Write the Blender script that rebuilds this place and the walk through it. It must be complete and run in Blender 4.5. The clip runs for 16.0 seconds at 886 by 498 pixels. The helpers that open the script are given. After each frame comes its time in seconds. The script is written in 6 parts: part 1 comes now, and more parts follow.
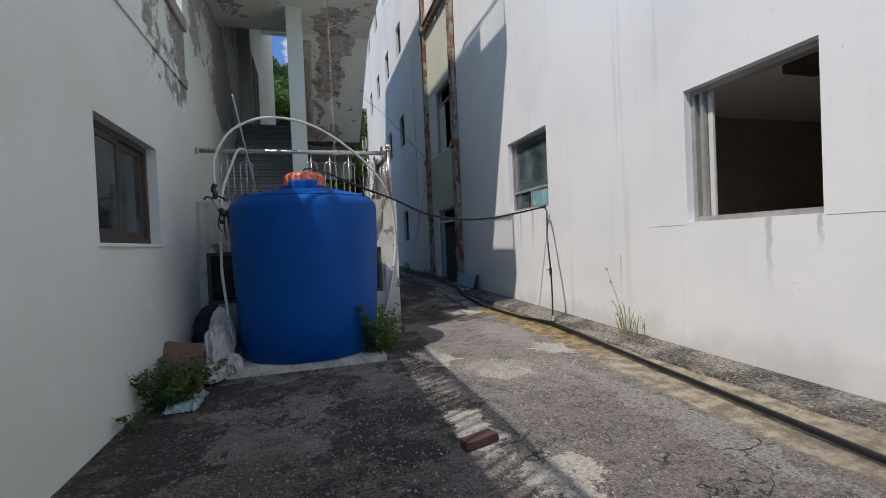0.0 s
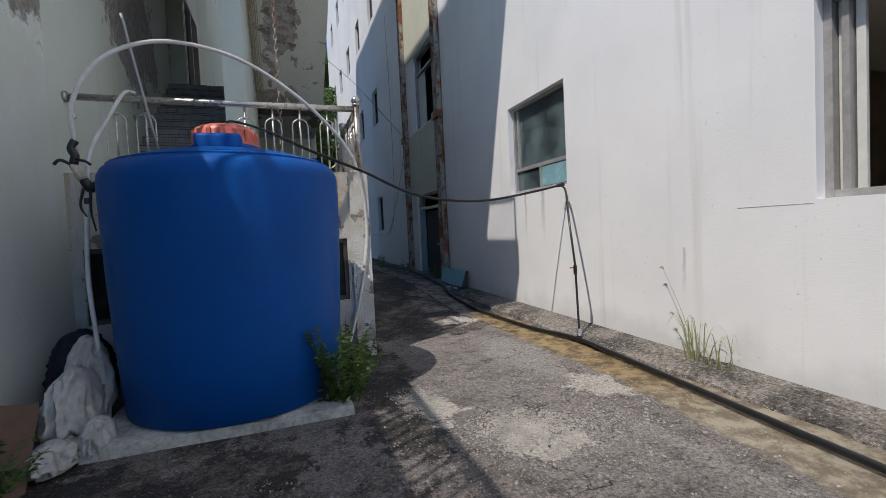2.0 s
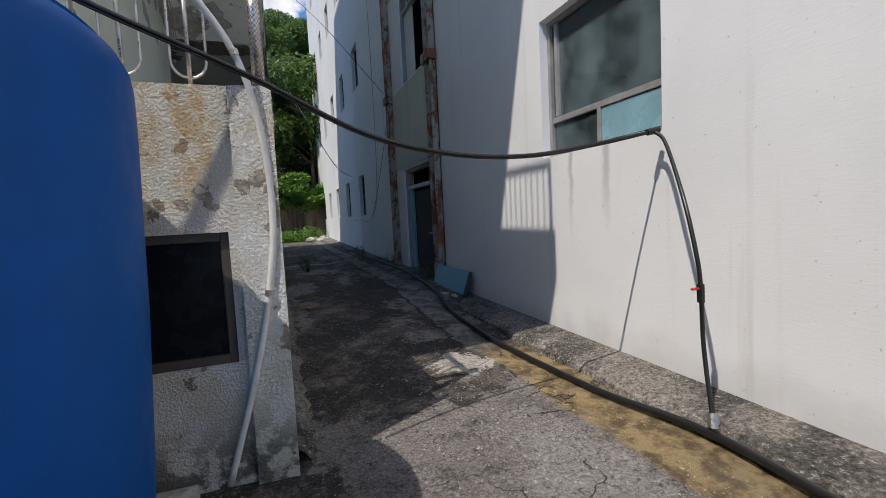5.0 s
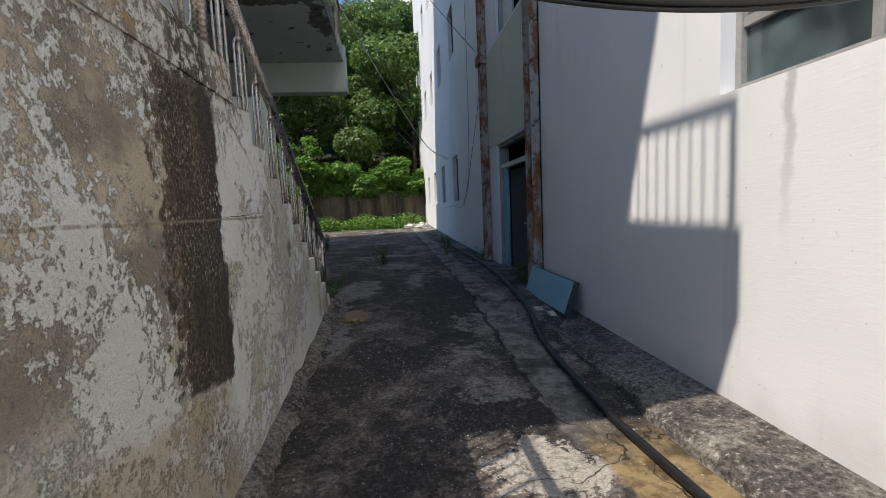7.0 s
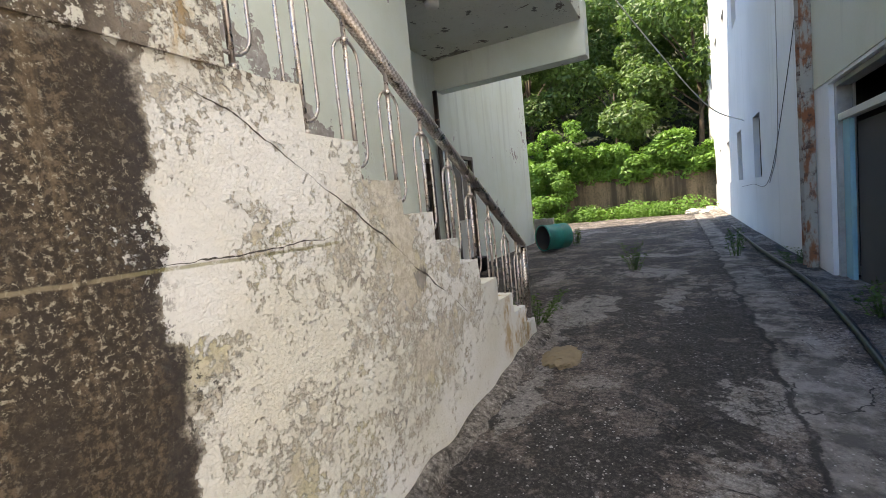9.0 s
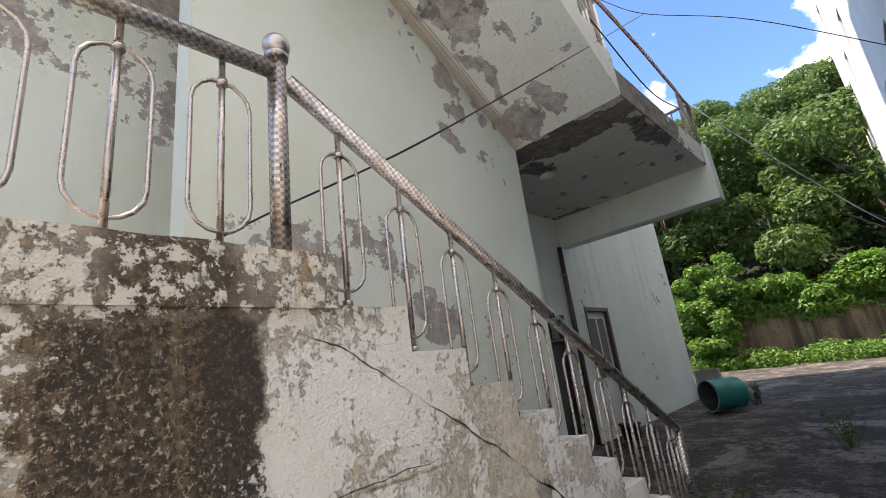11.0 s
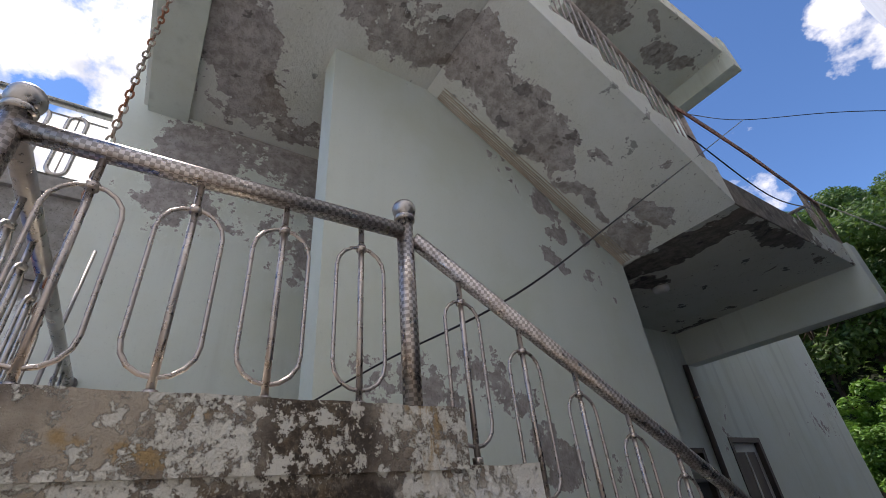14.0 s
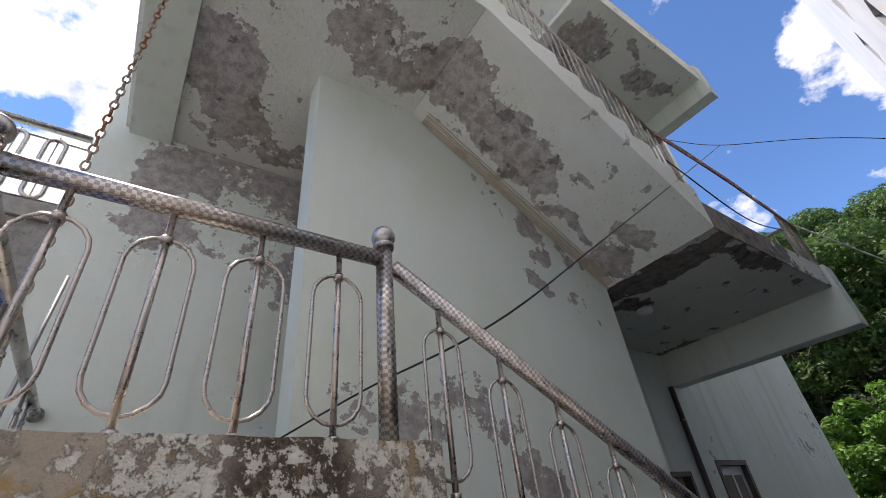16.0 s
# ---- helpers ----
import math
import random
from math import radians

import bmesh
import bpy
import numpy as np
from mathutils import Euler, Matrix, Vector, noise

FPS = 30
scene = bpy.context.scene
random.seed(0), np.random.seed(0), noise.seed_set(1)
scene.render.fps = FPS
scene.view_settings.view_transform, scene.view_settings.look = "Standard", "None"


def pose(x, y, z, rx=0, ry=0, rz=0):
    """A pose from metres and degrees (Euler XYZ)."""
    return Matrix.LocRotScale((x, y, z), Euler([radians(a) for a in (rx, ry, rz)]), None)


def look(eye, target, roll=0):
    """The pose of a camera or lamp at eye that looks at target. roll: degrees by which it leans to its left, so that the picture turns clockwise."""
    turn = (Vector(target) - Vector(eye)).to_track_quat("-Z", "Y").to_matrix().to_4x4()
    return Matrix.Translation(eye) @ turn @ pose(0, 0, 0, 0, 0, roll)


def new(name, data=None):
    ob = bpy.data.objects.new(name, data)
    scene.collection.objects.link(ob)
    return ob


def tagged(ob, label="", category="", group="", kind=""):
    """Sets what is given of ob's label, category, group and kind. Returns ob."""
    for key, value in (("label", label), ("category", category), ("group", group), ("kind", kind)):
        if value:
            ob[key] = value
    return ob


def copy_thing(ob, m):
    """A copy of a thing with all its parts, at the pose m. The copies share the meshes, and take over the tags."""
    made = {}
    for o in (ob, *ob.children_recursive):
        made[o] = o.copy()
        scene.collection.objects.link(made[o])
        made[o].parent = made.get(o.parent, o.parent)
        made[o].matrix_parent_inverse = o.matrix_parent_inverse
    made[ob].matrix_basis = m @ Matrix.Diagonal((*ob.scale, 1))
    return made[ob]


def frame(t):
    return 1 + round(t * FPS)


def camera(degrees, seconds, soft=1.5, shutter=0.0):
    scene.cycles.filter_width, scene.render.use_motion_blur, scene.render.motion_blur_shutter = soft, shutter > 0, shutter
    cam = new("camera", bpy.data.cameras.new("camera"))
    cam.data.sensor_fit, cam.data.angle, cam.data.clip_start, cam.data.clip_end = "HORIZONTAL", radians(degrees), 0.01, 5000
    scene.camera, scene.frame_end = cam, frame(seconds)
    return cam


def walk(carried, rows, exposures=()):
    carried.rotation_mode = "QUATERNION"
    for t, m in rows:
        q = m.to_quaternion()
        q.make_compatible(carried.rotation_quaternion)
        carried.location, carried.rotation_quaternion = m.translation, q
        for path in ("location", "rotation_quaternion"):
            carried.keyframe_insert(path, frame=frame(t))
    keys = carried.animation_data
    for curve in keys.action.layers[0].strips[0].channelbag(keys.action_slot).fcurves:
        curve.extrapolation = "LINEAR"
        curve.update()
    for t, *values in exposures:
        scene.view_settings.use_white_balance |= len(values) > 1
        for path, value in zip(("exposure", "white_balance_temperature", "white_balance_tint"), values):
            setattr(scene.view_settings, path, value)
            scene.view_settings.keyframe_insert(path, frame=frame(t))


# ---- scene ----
cam = camera(89.7, 16.0, soft=0.65)
METRES, EYE, TILT, LEAN, TURN = 9.4, 1.5, 0.0, 0.0, -16.3
ROWS = [
    (0.0, 0.0, 0.0, 0.0, -0.04, -0.88, 2.53),
    (0.5, -0.0075, 0.0548, 0.0008, -0.82, -2.02, 3.03),
    (1.0, -0.007, 0.1102, -0.0001, -0.8, -2.58, 2.97),
    (1.5, -0.0136, 0.1655, -0.0031, -2.19, -2.52, 2.83),
    (2.0, -0.0199, 0.2148, 0.0003, -3.35, -2.34, 2.81),
    (2.5, -0.0171, 0.2684, -0.0008, -3.69, -3.0, 2.5),
    (3.0, -0.023, 0.3237, -0.0053, -5.1, -4.29, 3.01),
    (3.5, -0.0211, 0.3708, -0.0052, -5.8, -4.51, 3.06),
    (6.0, 0.0175, 0.634, 0.0028, 1.31, -4.06, 2.36),
    (6.5, 0.0283, 0.686, 0.0016, 6.21, -4.19, 2.5),
    (7.0, 0.0307, 0.7375, -0.0034, 9.67, -5.36, 2.46),
    (7.5, 0.0304, 0.7876, -0.0032, 14.28, -7.09, 2.83),
    (8.0, 0.034, 0.839, -0.0033, 22.05, -8.89, 3.43),
    (8.5, 0.0288, 0.8846, -0.0046, 30.78, -8.14, 4.59),
    (9.0, 0.0298, 0.9136, 0.0037, 44.1, -4.53, 5.71),
    (9.5, 0.0354, 0.929, 0.0132, 53.78, 0.48, 5.54),
    (12.0, 0.0392, 0.9296, 0.0412, 62.77, 24.47, 6.18),
    (12.5, 0.0412, 0.9271, 0.045, 64.03, 28.5, 6.06),
    (13.0, 0.0428, 0.923, 0.0467, 67.75, 31.12, 5.7),
    (13.5, 0.0427, 0.9196, 0.0471, 71.68, 32.06, 5.27),
    (14.0, 0.041, 0.9179, 0.0463, 74.12, 31.41, 4.77),
    (14.5, 0.0393, 0.9188, 0.0452, 74.96, 29.98, 4.45),
    (15.0, 0.037, 0.9205, 0.0438, 73.92, 28.61, 4.44),
    (15.5, 0.0387, 0.922, 0.0463, 72.75, 30.33, 5.14),
    (16.0, 0.0432, 0.9218, 0.0496, 72.81, 33.86, 5.65),
]
EXPOSURES = [(0.0, 0.76, 6900, 12), (3.5, 0.83, 6900, 12), (6.0, 0.98, 7000, 12), (7.0, 1.32, 7200, 12), (7.5, 1.72, 7650, 13), (8.0, 2.5, 8250, 14), (8.5, 2.7, 8300, 14), (9.0, 2.78, 8300, 14), (9.5, 2.58, 8150, 14), (12.0, 1.95, 7450, 18), (12.5, 1.75, 7200, 18), (13.5, 1.33, 7050, 18), (14.5, 1.1, 7100, 18), (15.0, 1.24, 7100, 18), (15.5, 1.36, 7150, 18), (16.0, 1.38, 7150, 18)]
walk(cam, [(t, pose(0, 0, EYE, TILT, LEAN, TURN) @ pose(METRES * x, METRES * y, METRES * z, 90 + pitch, roll, yaw)) for t, x, y, z, yaw, pitch, roll in ROWS], EXPOSURES)

# ---- world, sun, exposure ----
scene.view_settings.exposure = 0.0
SUN_WAY = Vector((0.535, 0.295, -1.0))
sun = new("sun", bpy.data.lights.new("sun", "SUN"))
sun.data.energy, sun.data.angle, sun.data.color = 2.3, radians(0.5), (1.0, 0.965, 0.91)
sun.matrix_world = look((0, 0, 40), Vector((0, 0, 40)) + SUN_WAY)

world = bpy.data.worlds.new("sky")
scene.world = world
world.use_nodes = True
wn, wl = world.node_tree.nodes, world.node_tree.links
wn.clear()
w_out, w_bg = wn.new("ShaderNodeOutputWorld"), wn.new("ShaderNodeBackground")
w_sky, w_co, w_noise = wn.new("ShaderNodeTexSky"), wn.new("ShaderNodeTexCoord"), wn.new("ShaderNodeTexNoise")
w_ramp, w_mix, w_map = wn.new("ShaderNodeValToRGB"), wn.new("ShaderNodeMix"), wn.new("ShaderNodeMapping")
w_sky.sky_type, w_sky.sun_disc = "NISHITA", False
w_sky.sun_elevation, w_sky.sun_rotation = radians(56.5), radians(236)
w_sky.air_density, w_sky.dust_density, w_sky.ozone_density, w_sky.altitude = 1.0, 0.1, 2.6, 1200
w_noise.inputs["Scale"].default_value, w_noise.inputs["Detail"].default_value = 7.0, 9
w_noise.inputs["Roughness"].default_value = 0.6
w_map.inputs["Scale"].default_value = (1, 1, 1.3)
w_map.inputs["Location"].default_value = (0.35, 0.1, 0.2)
w_ramp.color_ramp.elements[0].position, w_ramp.color_ramp.elements[1].position = 0.64, 0.76
w_mix.data_type = "RGBA"
wl.new(w_co.outputs["Generated"], w_map.inputs["Vector"])
wl.new(w_map.outputs["Vector"], w_noise.inputs["Vector"])
w_sum = w_noise.outputs["Fac"]
# cloud banks; the last two are unseen, added as white fill light
for way, reach, heap in (((0.05, 0.795, 0.605), 0.14, 0.24), ((0.11, 0.86, 0.5), 0.14, 0.24), ((-0.215, 0.86, 0.455), 0.08, 0.17), ((0.02, 0.92, 0.39), 0.1, 0.22), ((-0.68, -0.25, 0.69), 0.6, 0.27), ((0.7, -0.5, 0.5), 0.5, 0.27), ((0.75, 0.3, 0.6), 0.35, 0.27)):
    far, near, plus = wn.new("ShaderNodeVectorMath"), wn.new("ShaderNodeMapRange"), wn.new("ShaderNodeMath")
    far.operation, far.inputs[1].default_value = "DISTANCE", way
    near.interpolation_type = "SMOOTHSTEP"
    for key, v in (("From Min", reach), ("From Max", reach * 0.3), ("To Min", 0.0), ("To Max", heap)):
        near.inputs[key].default_value = v
    wl.new(w_co.outputs["Generated"], far.inputs[0])
    wl.new(far.outputs["Value"], near.inputs["Value"])
    wl.new(w_sum, plus.inputs[0])
    wl.new(near.outputs["Result"], plus.inputs[1])
    w_sum = plus.outputs[0]
wl.new(w_sum, w_ramp.inputs["Fac"])
wl.new(w_ramp.outputs["Color"], w_mix.inputs[0])
w_tone, w_grey = wn.new("ShaderNodeTexNoise"), wn.new("ShaderNodeMix")
w_tone.inputs["Scale"].default_value, w_tone.inputs["Detail"].default_value = 11.0, 5
w_grey.data_type = "RGBA"
w_grey.inputs[6].default_value, w_grey.inputs[7].default_value = (1.7, 1.9, 2.25, 1), (3.5, 3.6, 3.7, 1)
wl.new(w_co.outputs["Generated"], w_tone.inputs["Vector"])
w_even = wn.new("ShaderNodeMapRange")
w_even.inputs["From Min"].default_value, w_even.inputs["From Max"].default_value = 0.32, 0.6
wl.new(w_tone.outputs["Fac"], w_even.inputs["Value"])
wl.new(w_even.outputs["Result"], w_grey.inputs[0])
wl.new(w_grey.outputs[2], w_mix.inputs[7])
w_deep = wn.new("ShaderNodeMix")
w_deep.data_type, w_deep.blend_type = "RGBA", "MULTIPLY"
w_deep.inputs[0].default_value = 1.0
w_deep.inputs[7].default_value = (0.28, 0.4, 0.515, 1)
wl.new(w_sky.outputs["Color"], w_deep.inputs[6])
wl.new(w_deep.outputs[2], w_mix.inputs[6])
wl.new(w_mix.outputs[2], w_bg.inputs["Color"])
w_bg.inputs["Strength"].default_value = 0.2
wl.new(w_bg.outputs["Background"], w_out.inputs["Surface"])


# ---- materials ----
class Mat:
    """A node material on a principled shader; every method returns an output socket."""

    def __init__(self, name, rough=0.6, metal=0.0):
        self.m = bpy.data.materials.new(name)
        self.m.use_nodes = True
        self.n, self.l = self.m.node_tree.nodes, self.m.node_tree.links
        self.b = self.n["Principled BSDF"]
        self.b.inputs["Roughness"].default_value = rough
        self.b.inputs["Metallic"].default_value = metal
        self.pos = self.n.new("ShaderNodeNewGeometry").outputs["Position"]
        self.pushed = {}

    def put(self, socket, value):
        if isinstance(value, (int, float)):
            socket.default_value = value
        elif isinstance(value, tuple):
            socket.default_value = value if len(value) == len(socket.default_value) else (*value, 1)
        else:
            self.l.new(value, socket)

    def scaled(self, sx=1, sy=1, sz=1, src=None):
        m = self.n.new("ShaderNodeMapping")
        m.inputs["Scale"].default_value = (sx, sy, sz)
        self.l.new(src or self.pos, m.inputs["Vector"])
        return m.outputs["Vector"]

    def noise(self, scale, detail=4, rough=0.55, vec=None, warp=0.0):
        t = self.n.new("ShaderNodeTexNoise")
        t.inputs["Scale"].default_value, t.inputs["Detail"].default_value = scale, detail
        t.inputs["Roughness"].default_value, t.inputs["Distortion"].default_value = rough, warp
        self.l.new(vec or self.pos, t.inputs["Vector"])
        return t.outputs["Fac"]

    def cells(self, scale, vec=None, feature="F1", out="Distance"):
        t = self.n.new("ShaderNodeTexVoronoi")
        t.feature = feature
        t.inputs["Scale"].default_value = scale
        self.l.new(vec or self.pos, t.inputs["Vector"])
        return t.outputs[out]

    def warped(self, scale, amount):
        t, s, a = self.n.new("ShaderNodeTexNoise"), self.n.new("ShaderNodeVectorMath"), self.n.new("ShaderNodeVectorMath")
        t.inputs["Scale"].default_value, t.inputs["Detail"].default_value = scale, 5
        s.operation, s.inputs["Scale"].default_value = "SCALE", amount
        self.l.new(self.pos, t.inputs["Vector"])
        self.l.new(t.outputs["Color"], s.inputs[0])
        self.l.new(s.outputs[0], a.inputs[0])
        self.l.new(self.pos, a.inputs[1])
        return a.outputs[0]

    def step(self, value, lo, hi, a=0.0, b=1.0):
        r = self.n.new("ShaderNodeMapRange")
        r.interpolation_type = "SMOOTHSTEP"
        self.put(r.inputs["Value"], value)
        for key, v in (("From Min", lo), ("From Max", hi), ("To Min", a), ("To Max", b)):
            r.inputs[key].default_value = v
        return r.outputs["Result"]

    def calc(self, op, a, b=0.0):
        c = self.n.new("ShaderNodeMath")
        c.operation = op
        self.put(c.inputs[0], a)
        self.put(c.inputs[1], b)
        return c.outputs[0]

    def axis(self, which):
        s = self.n.new("ShaderNodeSeparateXYZ")
        self.l.new(self.pos, s.inputs[0])
        return s.outputs[which]

    def ragged(self, value, shift):
        """The value pushed about by noise in two sizes, kept for reuse."""
        if (value, shift) not in self.pushed:
            m = self.n.new("ShaderNodeMapping")
            m.inputs["Location"].default_value = (shift, shift, shift)
            self.l.new(self.pos, m.inputs["Vector"])
            wide = self.calc("MULTIPLY", self.calc("SUBTRACT", self.noise(2.1, 3, 0.5, m.outputs["Vector"]), 0.5), 0.7)
            fine = self.calc("MULTIPLY", self.calc("SUBTRACT", self.noise(9, 6, 0.7, m.outputs["Vector"]), 0.5), 0.3)
            self.pushed[value, shift] = self.calc("ADD", self.calc("ADD", value, wide), fine)
        return self.pushed[value, shift]

    def blot(self, u, v, cu, cv, ru, rv, lo=0.55, hi=1.25):
        """A soft-edged spot: 1 at (cu, cv), 0 past the radii ru and rv."""
        u, v = self.ragged(u, 0.0), self.ragged(v, 7.3)
        a = self.calc("DIVIDE", self.calc("SUBTRACT", u, cu), ru)
        b = self.calc("DIVIDE", self.calc("SUBTRACT", v, cv), rv)
        d = self.calc("SQRT", self.calc("ADD", self.calc("MULTIPLY", a, a), self.calc("MULTIPLY", b, b)))
        return self.step(d, hi, lo)

    def blots(self, u, v, spots, lo=0.55, hi=1.25):
        total = None
        for spot in spots:
            one = self.blot(u, v, *spot, lo, hi)
            total = one if total is None else self.calc("MAXIMUM", total, one)
        return total

    def mix(self, f, a, b):
        x = self.n.new("ShaderNodeMix")
        x.data_type = "RGBA"
        self.put(x.inputs[0], f)
        self.put(x.inputs[6], a)
        self.put(x.inputs[7], b)
        return x.outputs[2]

    def color(self, value):
        self.put(self.b.inputs["Base Color"], value)
        return self

    def rough(self, value):
        self.put(self.b.inputs["Roughness"], value)
        return self

    def bump(self, height, strength=0.3, distance=0.01):
        p = self.n.new("ShaderNodeBump")
        p.inputs["Strength"].default_value, p.inputs["Distance"].default_value = strength, distance
        self.l.new(height, p.inputs["Height"])
        self.l.new(p.outputs["Normal"], self.b.inputs["Normal"])
        return self

    def rand(self):
        return self.n.new("ShaderNodeObjectInfo").outputs["Random"]


def plain(name, c, rough=0.6, metal=0.0, vary=0.15, scale=12.0, bump=0.0):
    k = Mat(name, rough, metal)
    dark = tuple(v * (1 - vary) for v in c)
    lite = tuple(min(1, v * (1 + vary * 0.6)) for v in c)
    big, fine = k.noise(scale * 0.15, 3), k.noise(scale, 5, 0.65)
    f = k.calc("ADD", k.calc("MULTIPLY", big, 0.5), k.calc("MULTIPLY", fine, 0.5))
    k.color(k.mix(k.step(f, 0.3, 0.7), dark, lite))
    k.rough(k.step(fine, 0.3, 0.7, max(0.02, rough - 0.08), min(1, rough + 0.08)))
    if bump:
        k.bump(fine, bump, 0.005)
    return k.m


def painted_wall(name, paint, lo, hi, under=(0.26, 0.235, 0.22), under2=(0.42, 0.395, 0.375), size=2.0, streak=0.25, relief=0.5, extra=None, mould=0.0):
    """Old paint that has flaked off render: bare patches where the noise is over lo to hi."""
    k = Mat(name, 0.75)
    flake = k.calc("ADD", k.calc("MULTIPLY", k.noise(size * 0.45, 3), 0.62), k.calc("MULTIPLY", k.noise(size * 5, 8, 0.7), 0.38))
    if extra:
        flake = k.calc("ADD", flake, extra(k))
    bare = k.step(flake, lo, hi)
    edge = k.calc("SUBTRACT", k.step(flake, lo - 0.03, lo), bare)
    drip = k.step(k.noise(1.0, 5, 0.6, k.scaled(5, 5, 0.35)), 0.5, 0.75)
    tone = k.mix(k.calc("MULTIPLY", drip, streak), paint, tuple(v * 0.5 for v in paint))
    tone = k.mix(k.step(k.noise(0.8, 6, 0.65), 0.38, 0.68, 0.0, 0.5), tone, tuple(v * c for v, c in zip(paint, (0.86, 0.85, 0.74))))
    concrete = k.mix(k.step(k.noise(9, 6, 0.7), 0.35, 0.65), under, under2)
    concrete = k.mix(k.step(k.noise(60, 3), 0.58, 0.68, 0, 0.6), concrete, tuple(v * 0.45 for v in under))
    tone = k.mix(k.step(k.noise(34, 6, 0.75), 0.56, 0.7, 0, 0.3), tone, tuple(v * 0.62 for v in paint))
    c = k.mix(k.calc("MULTIPLY", edge, 0.5), tone, tuple(min(0.85, v * 1.15) for v in paint))
    c = k.mix(bare, c, concrete)
    blister = k.noise(22, 6, 0.7)
    if mould:
        spot = k.step(k.calc("ADD", k.noise(3.6, 7, 0.62), k.calc("MULTIPLY", bare, 0.03)), 0.625, 0.64)
        c = k.mix(k.calc("MULTIPLY", spot, mould), c, (0.035, 0.032, 0.03))
        c = k.mix(k.step(k.noise(0.9, 5, 0.6), 0.52, 0.66, 0, 0.45), c, k.mix(bare, c, (0.3, 0.25, 0.2)))
        chip = k.calc("MULTIPLY", k.step(k.noise(30, 5, 0.7), 0.62, 0.65), k.step(k.noise(1.6, 4), 0.46, 0.56))
        c = k.mix(k.calc("MULTIPLY", chip, 0.75), c, tuple(v * 0.7 for v in under))
    k.color(c)
    h = k.calc("ADD", k.calc("MULTIPLY", k.step(flake, lo, hi, 1.0, 0.0), 0.6), k.calc("MULTIPLY", k.noise(70, 4, 0.7), 0.35))
    if mould:
        h = k.calc("ADD", h, k.calc("MULTIPLY", k.step(blister, 0.35, 0.65), 0.35))
    k.bump(h, relief, 0.012)
    return k.m


def plaster_white():
    k = Mat("white_render", 0.72)
    brush = k.noise(9, 5, 0.6, k.scaled(1, 1, 9))
    c = k.mix(k.step(k.noise(0.5, 4), 0.35, 0.7), (0.76, 0.765, 0.775), (0.69, 0.7, 0.715))
    drip = k.step(k.noise(1.0, 6, 0.62, k.scaled(4.5, 4.5, 0.22)), 0.56, 0.74, 0, 0.32)
    c = k.mix(drip, c, (0.46, 0.45, 0.43))
    speck = k.step(k.noise(26, 2), 0.72, 0.76, 0, 0.55)
    c = k.mix(speck, c, (0.4, 0.39, 0.37))
    z = k.axis(2)
    dirt = k.calc("MULTIPLY", k.step(k.calc("ADD", z, k.calc("MULTIPLY", k.noise(2.4, 5), 0.7)), 0.85, 0.4), 0.35)
    c = k.mix(dirt, c, (0.33, 0.32, 0.3))
    y = k.axis(1)
    wob = k.calc("MULTIPLY", k.calc("SUBTRACT", k.noise(6, 4), 0.5), 0.12)
    for at, wide, top, low in ((3.32, 0.05, 1.6, 0.7), (2.85, 0.03, 1.6, 1.2), (8.75, 0.05, 2.1, 1.0), (8.2, 0.07, 2.1, 1.1), (5.55, 0.03, 1.2, 0.6)):
        run = k.step(k.calc("ABSOLUTE", k.calc("SUBTRACT", k.calc("ADD", y, wob), at)), wide, wide * 0.2)
        run = k.calc("MULTIPLY", run, k.calc("MULTIPLY", k.step(z, low, top), k.step(z, top + 0.01, top)))
        c = k.mix(k.calc("MULTIPLY", run, 0.55), c, (0.3, 0.29, 0.28))
    k.color(c).bump(brush, 0.1, 0.01)
    return k.m


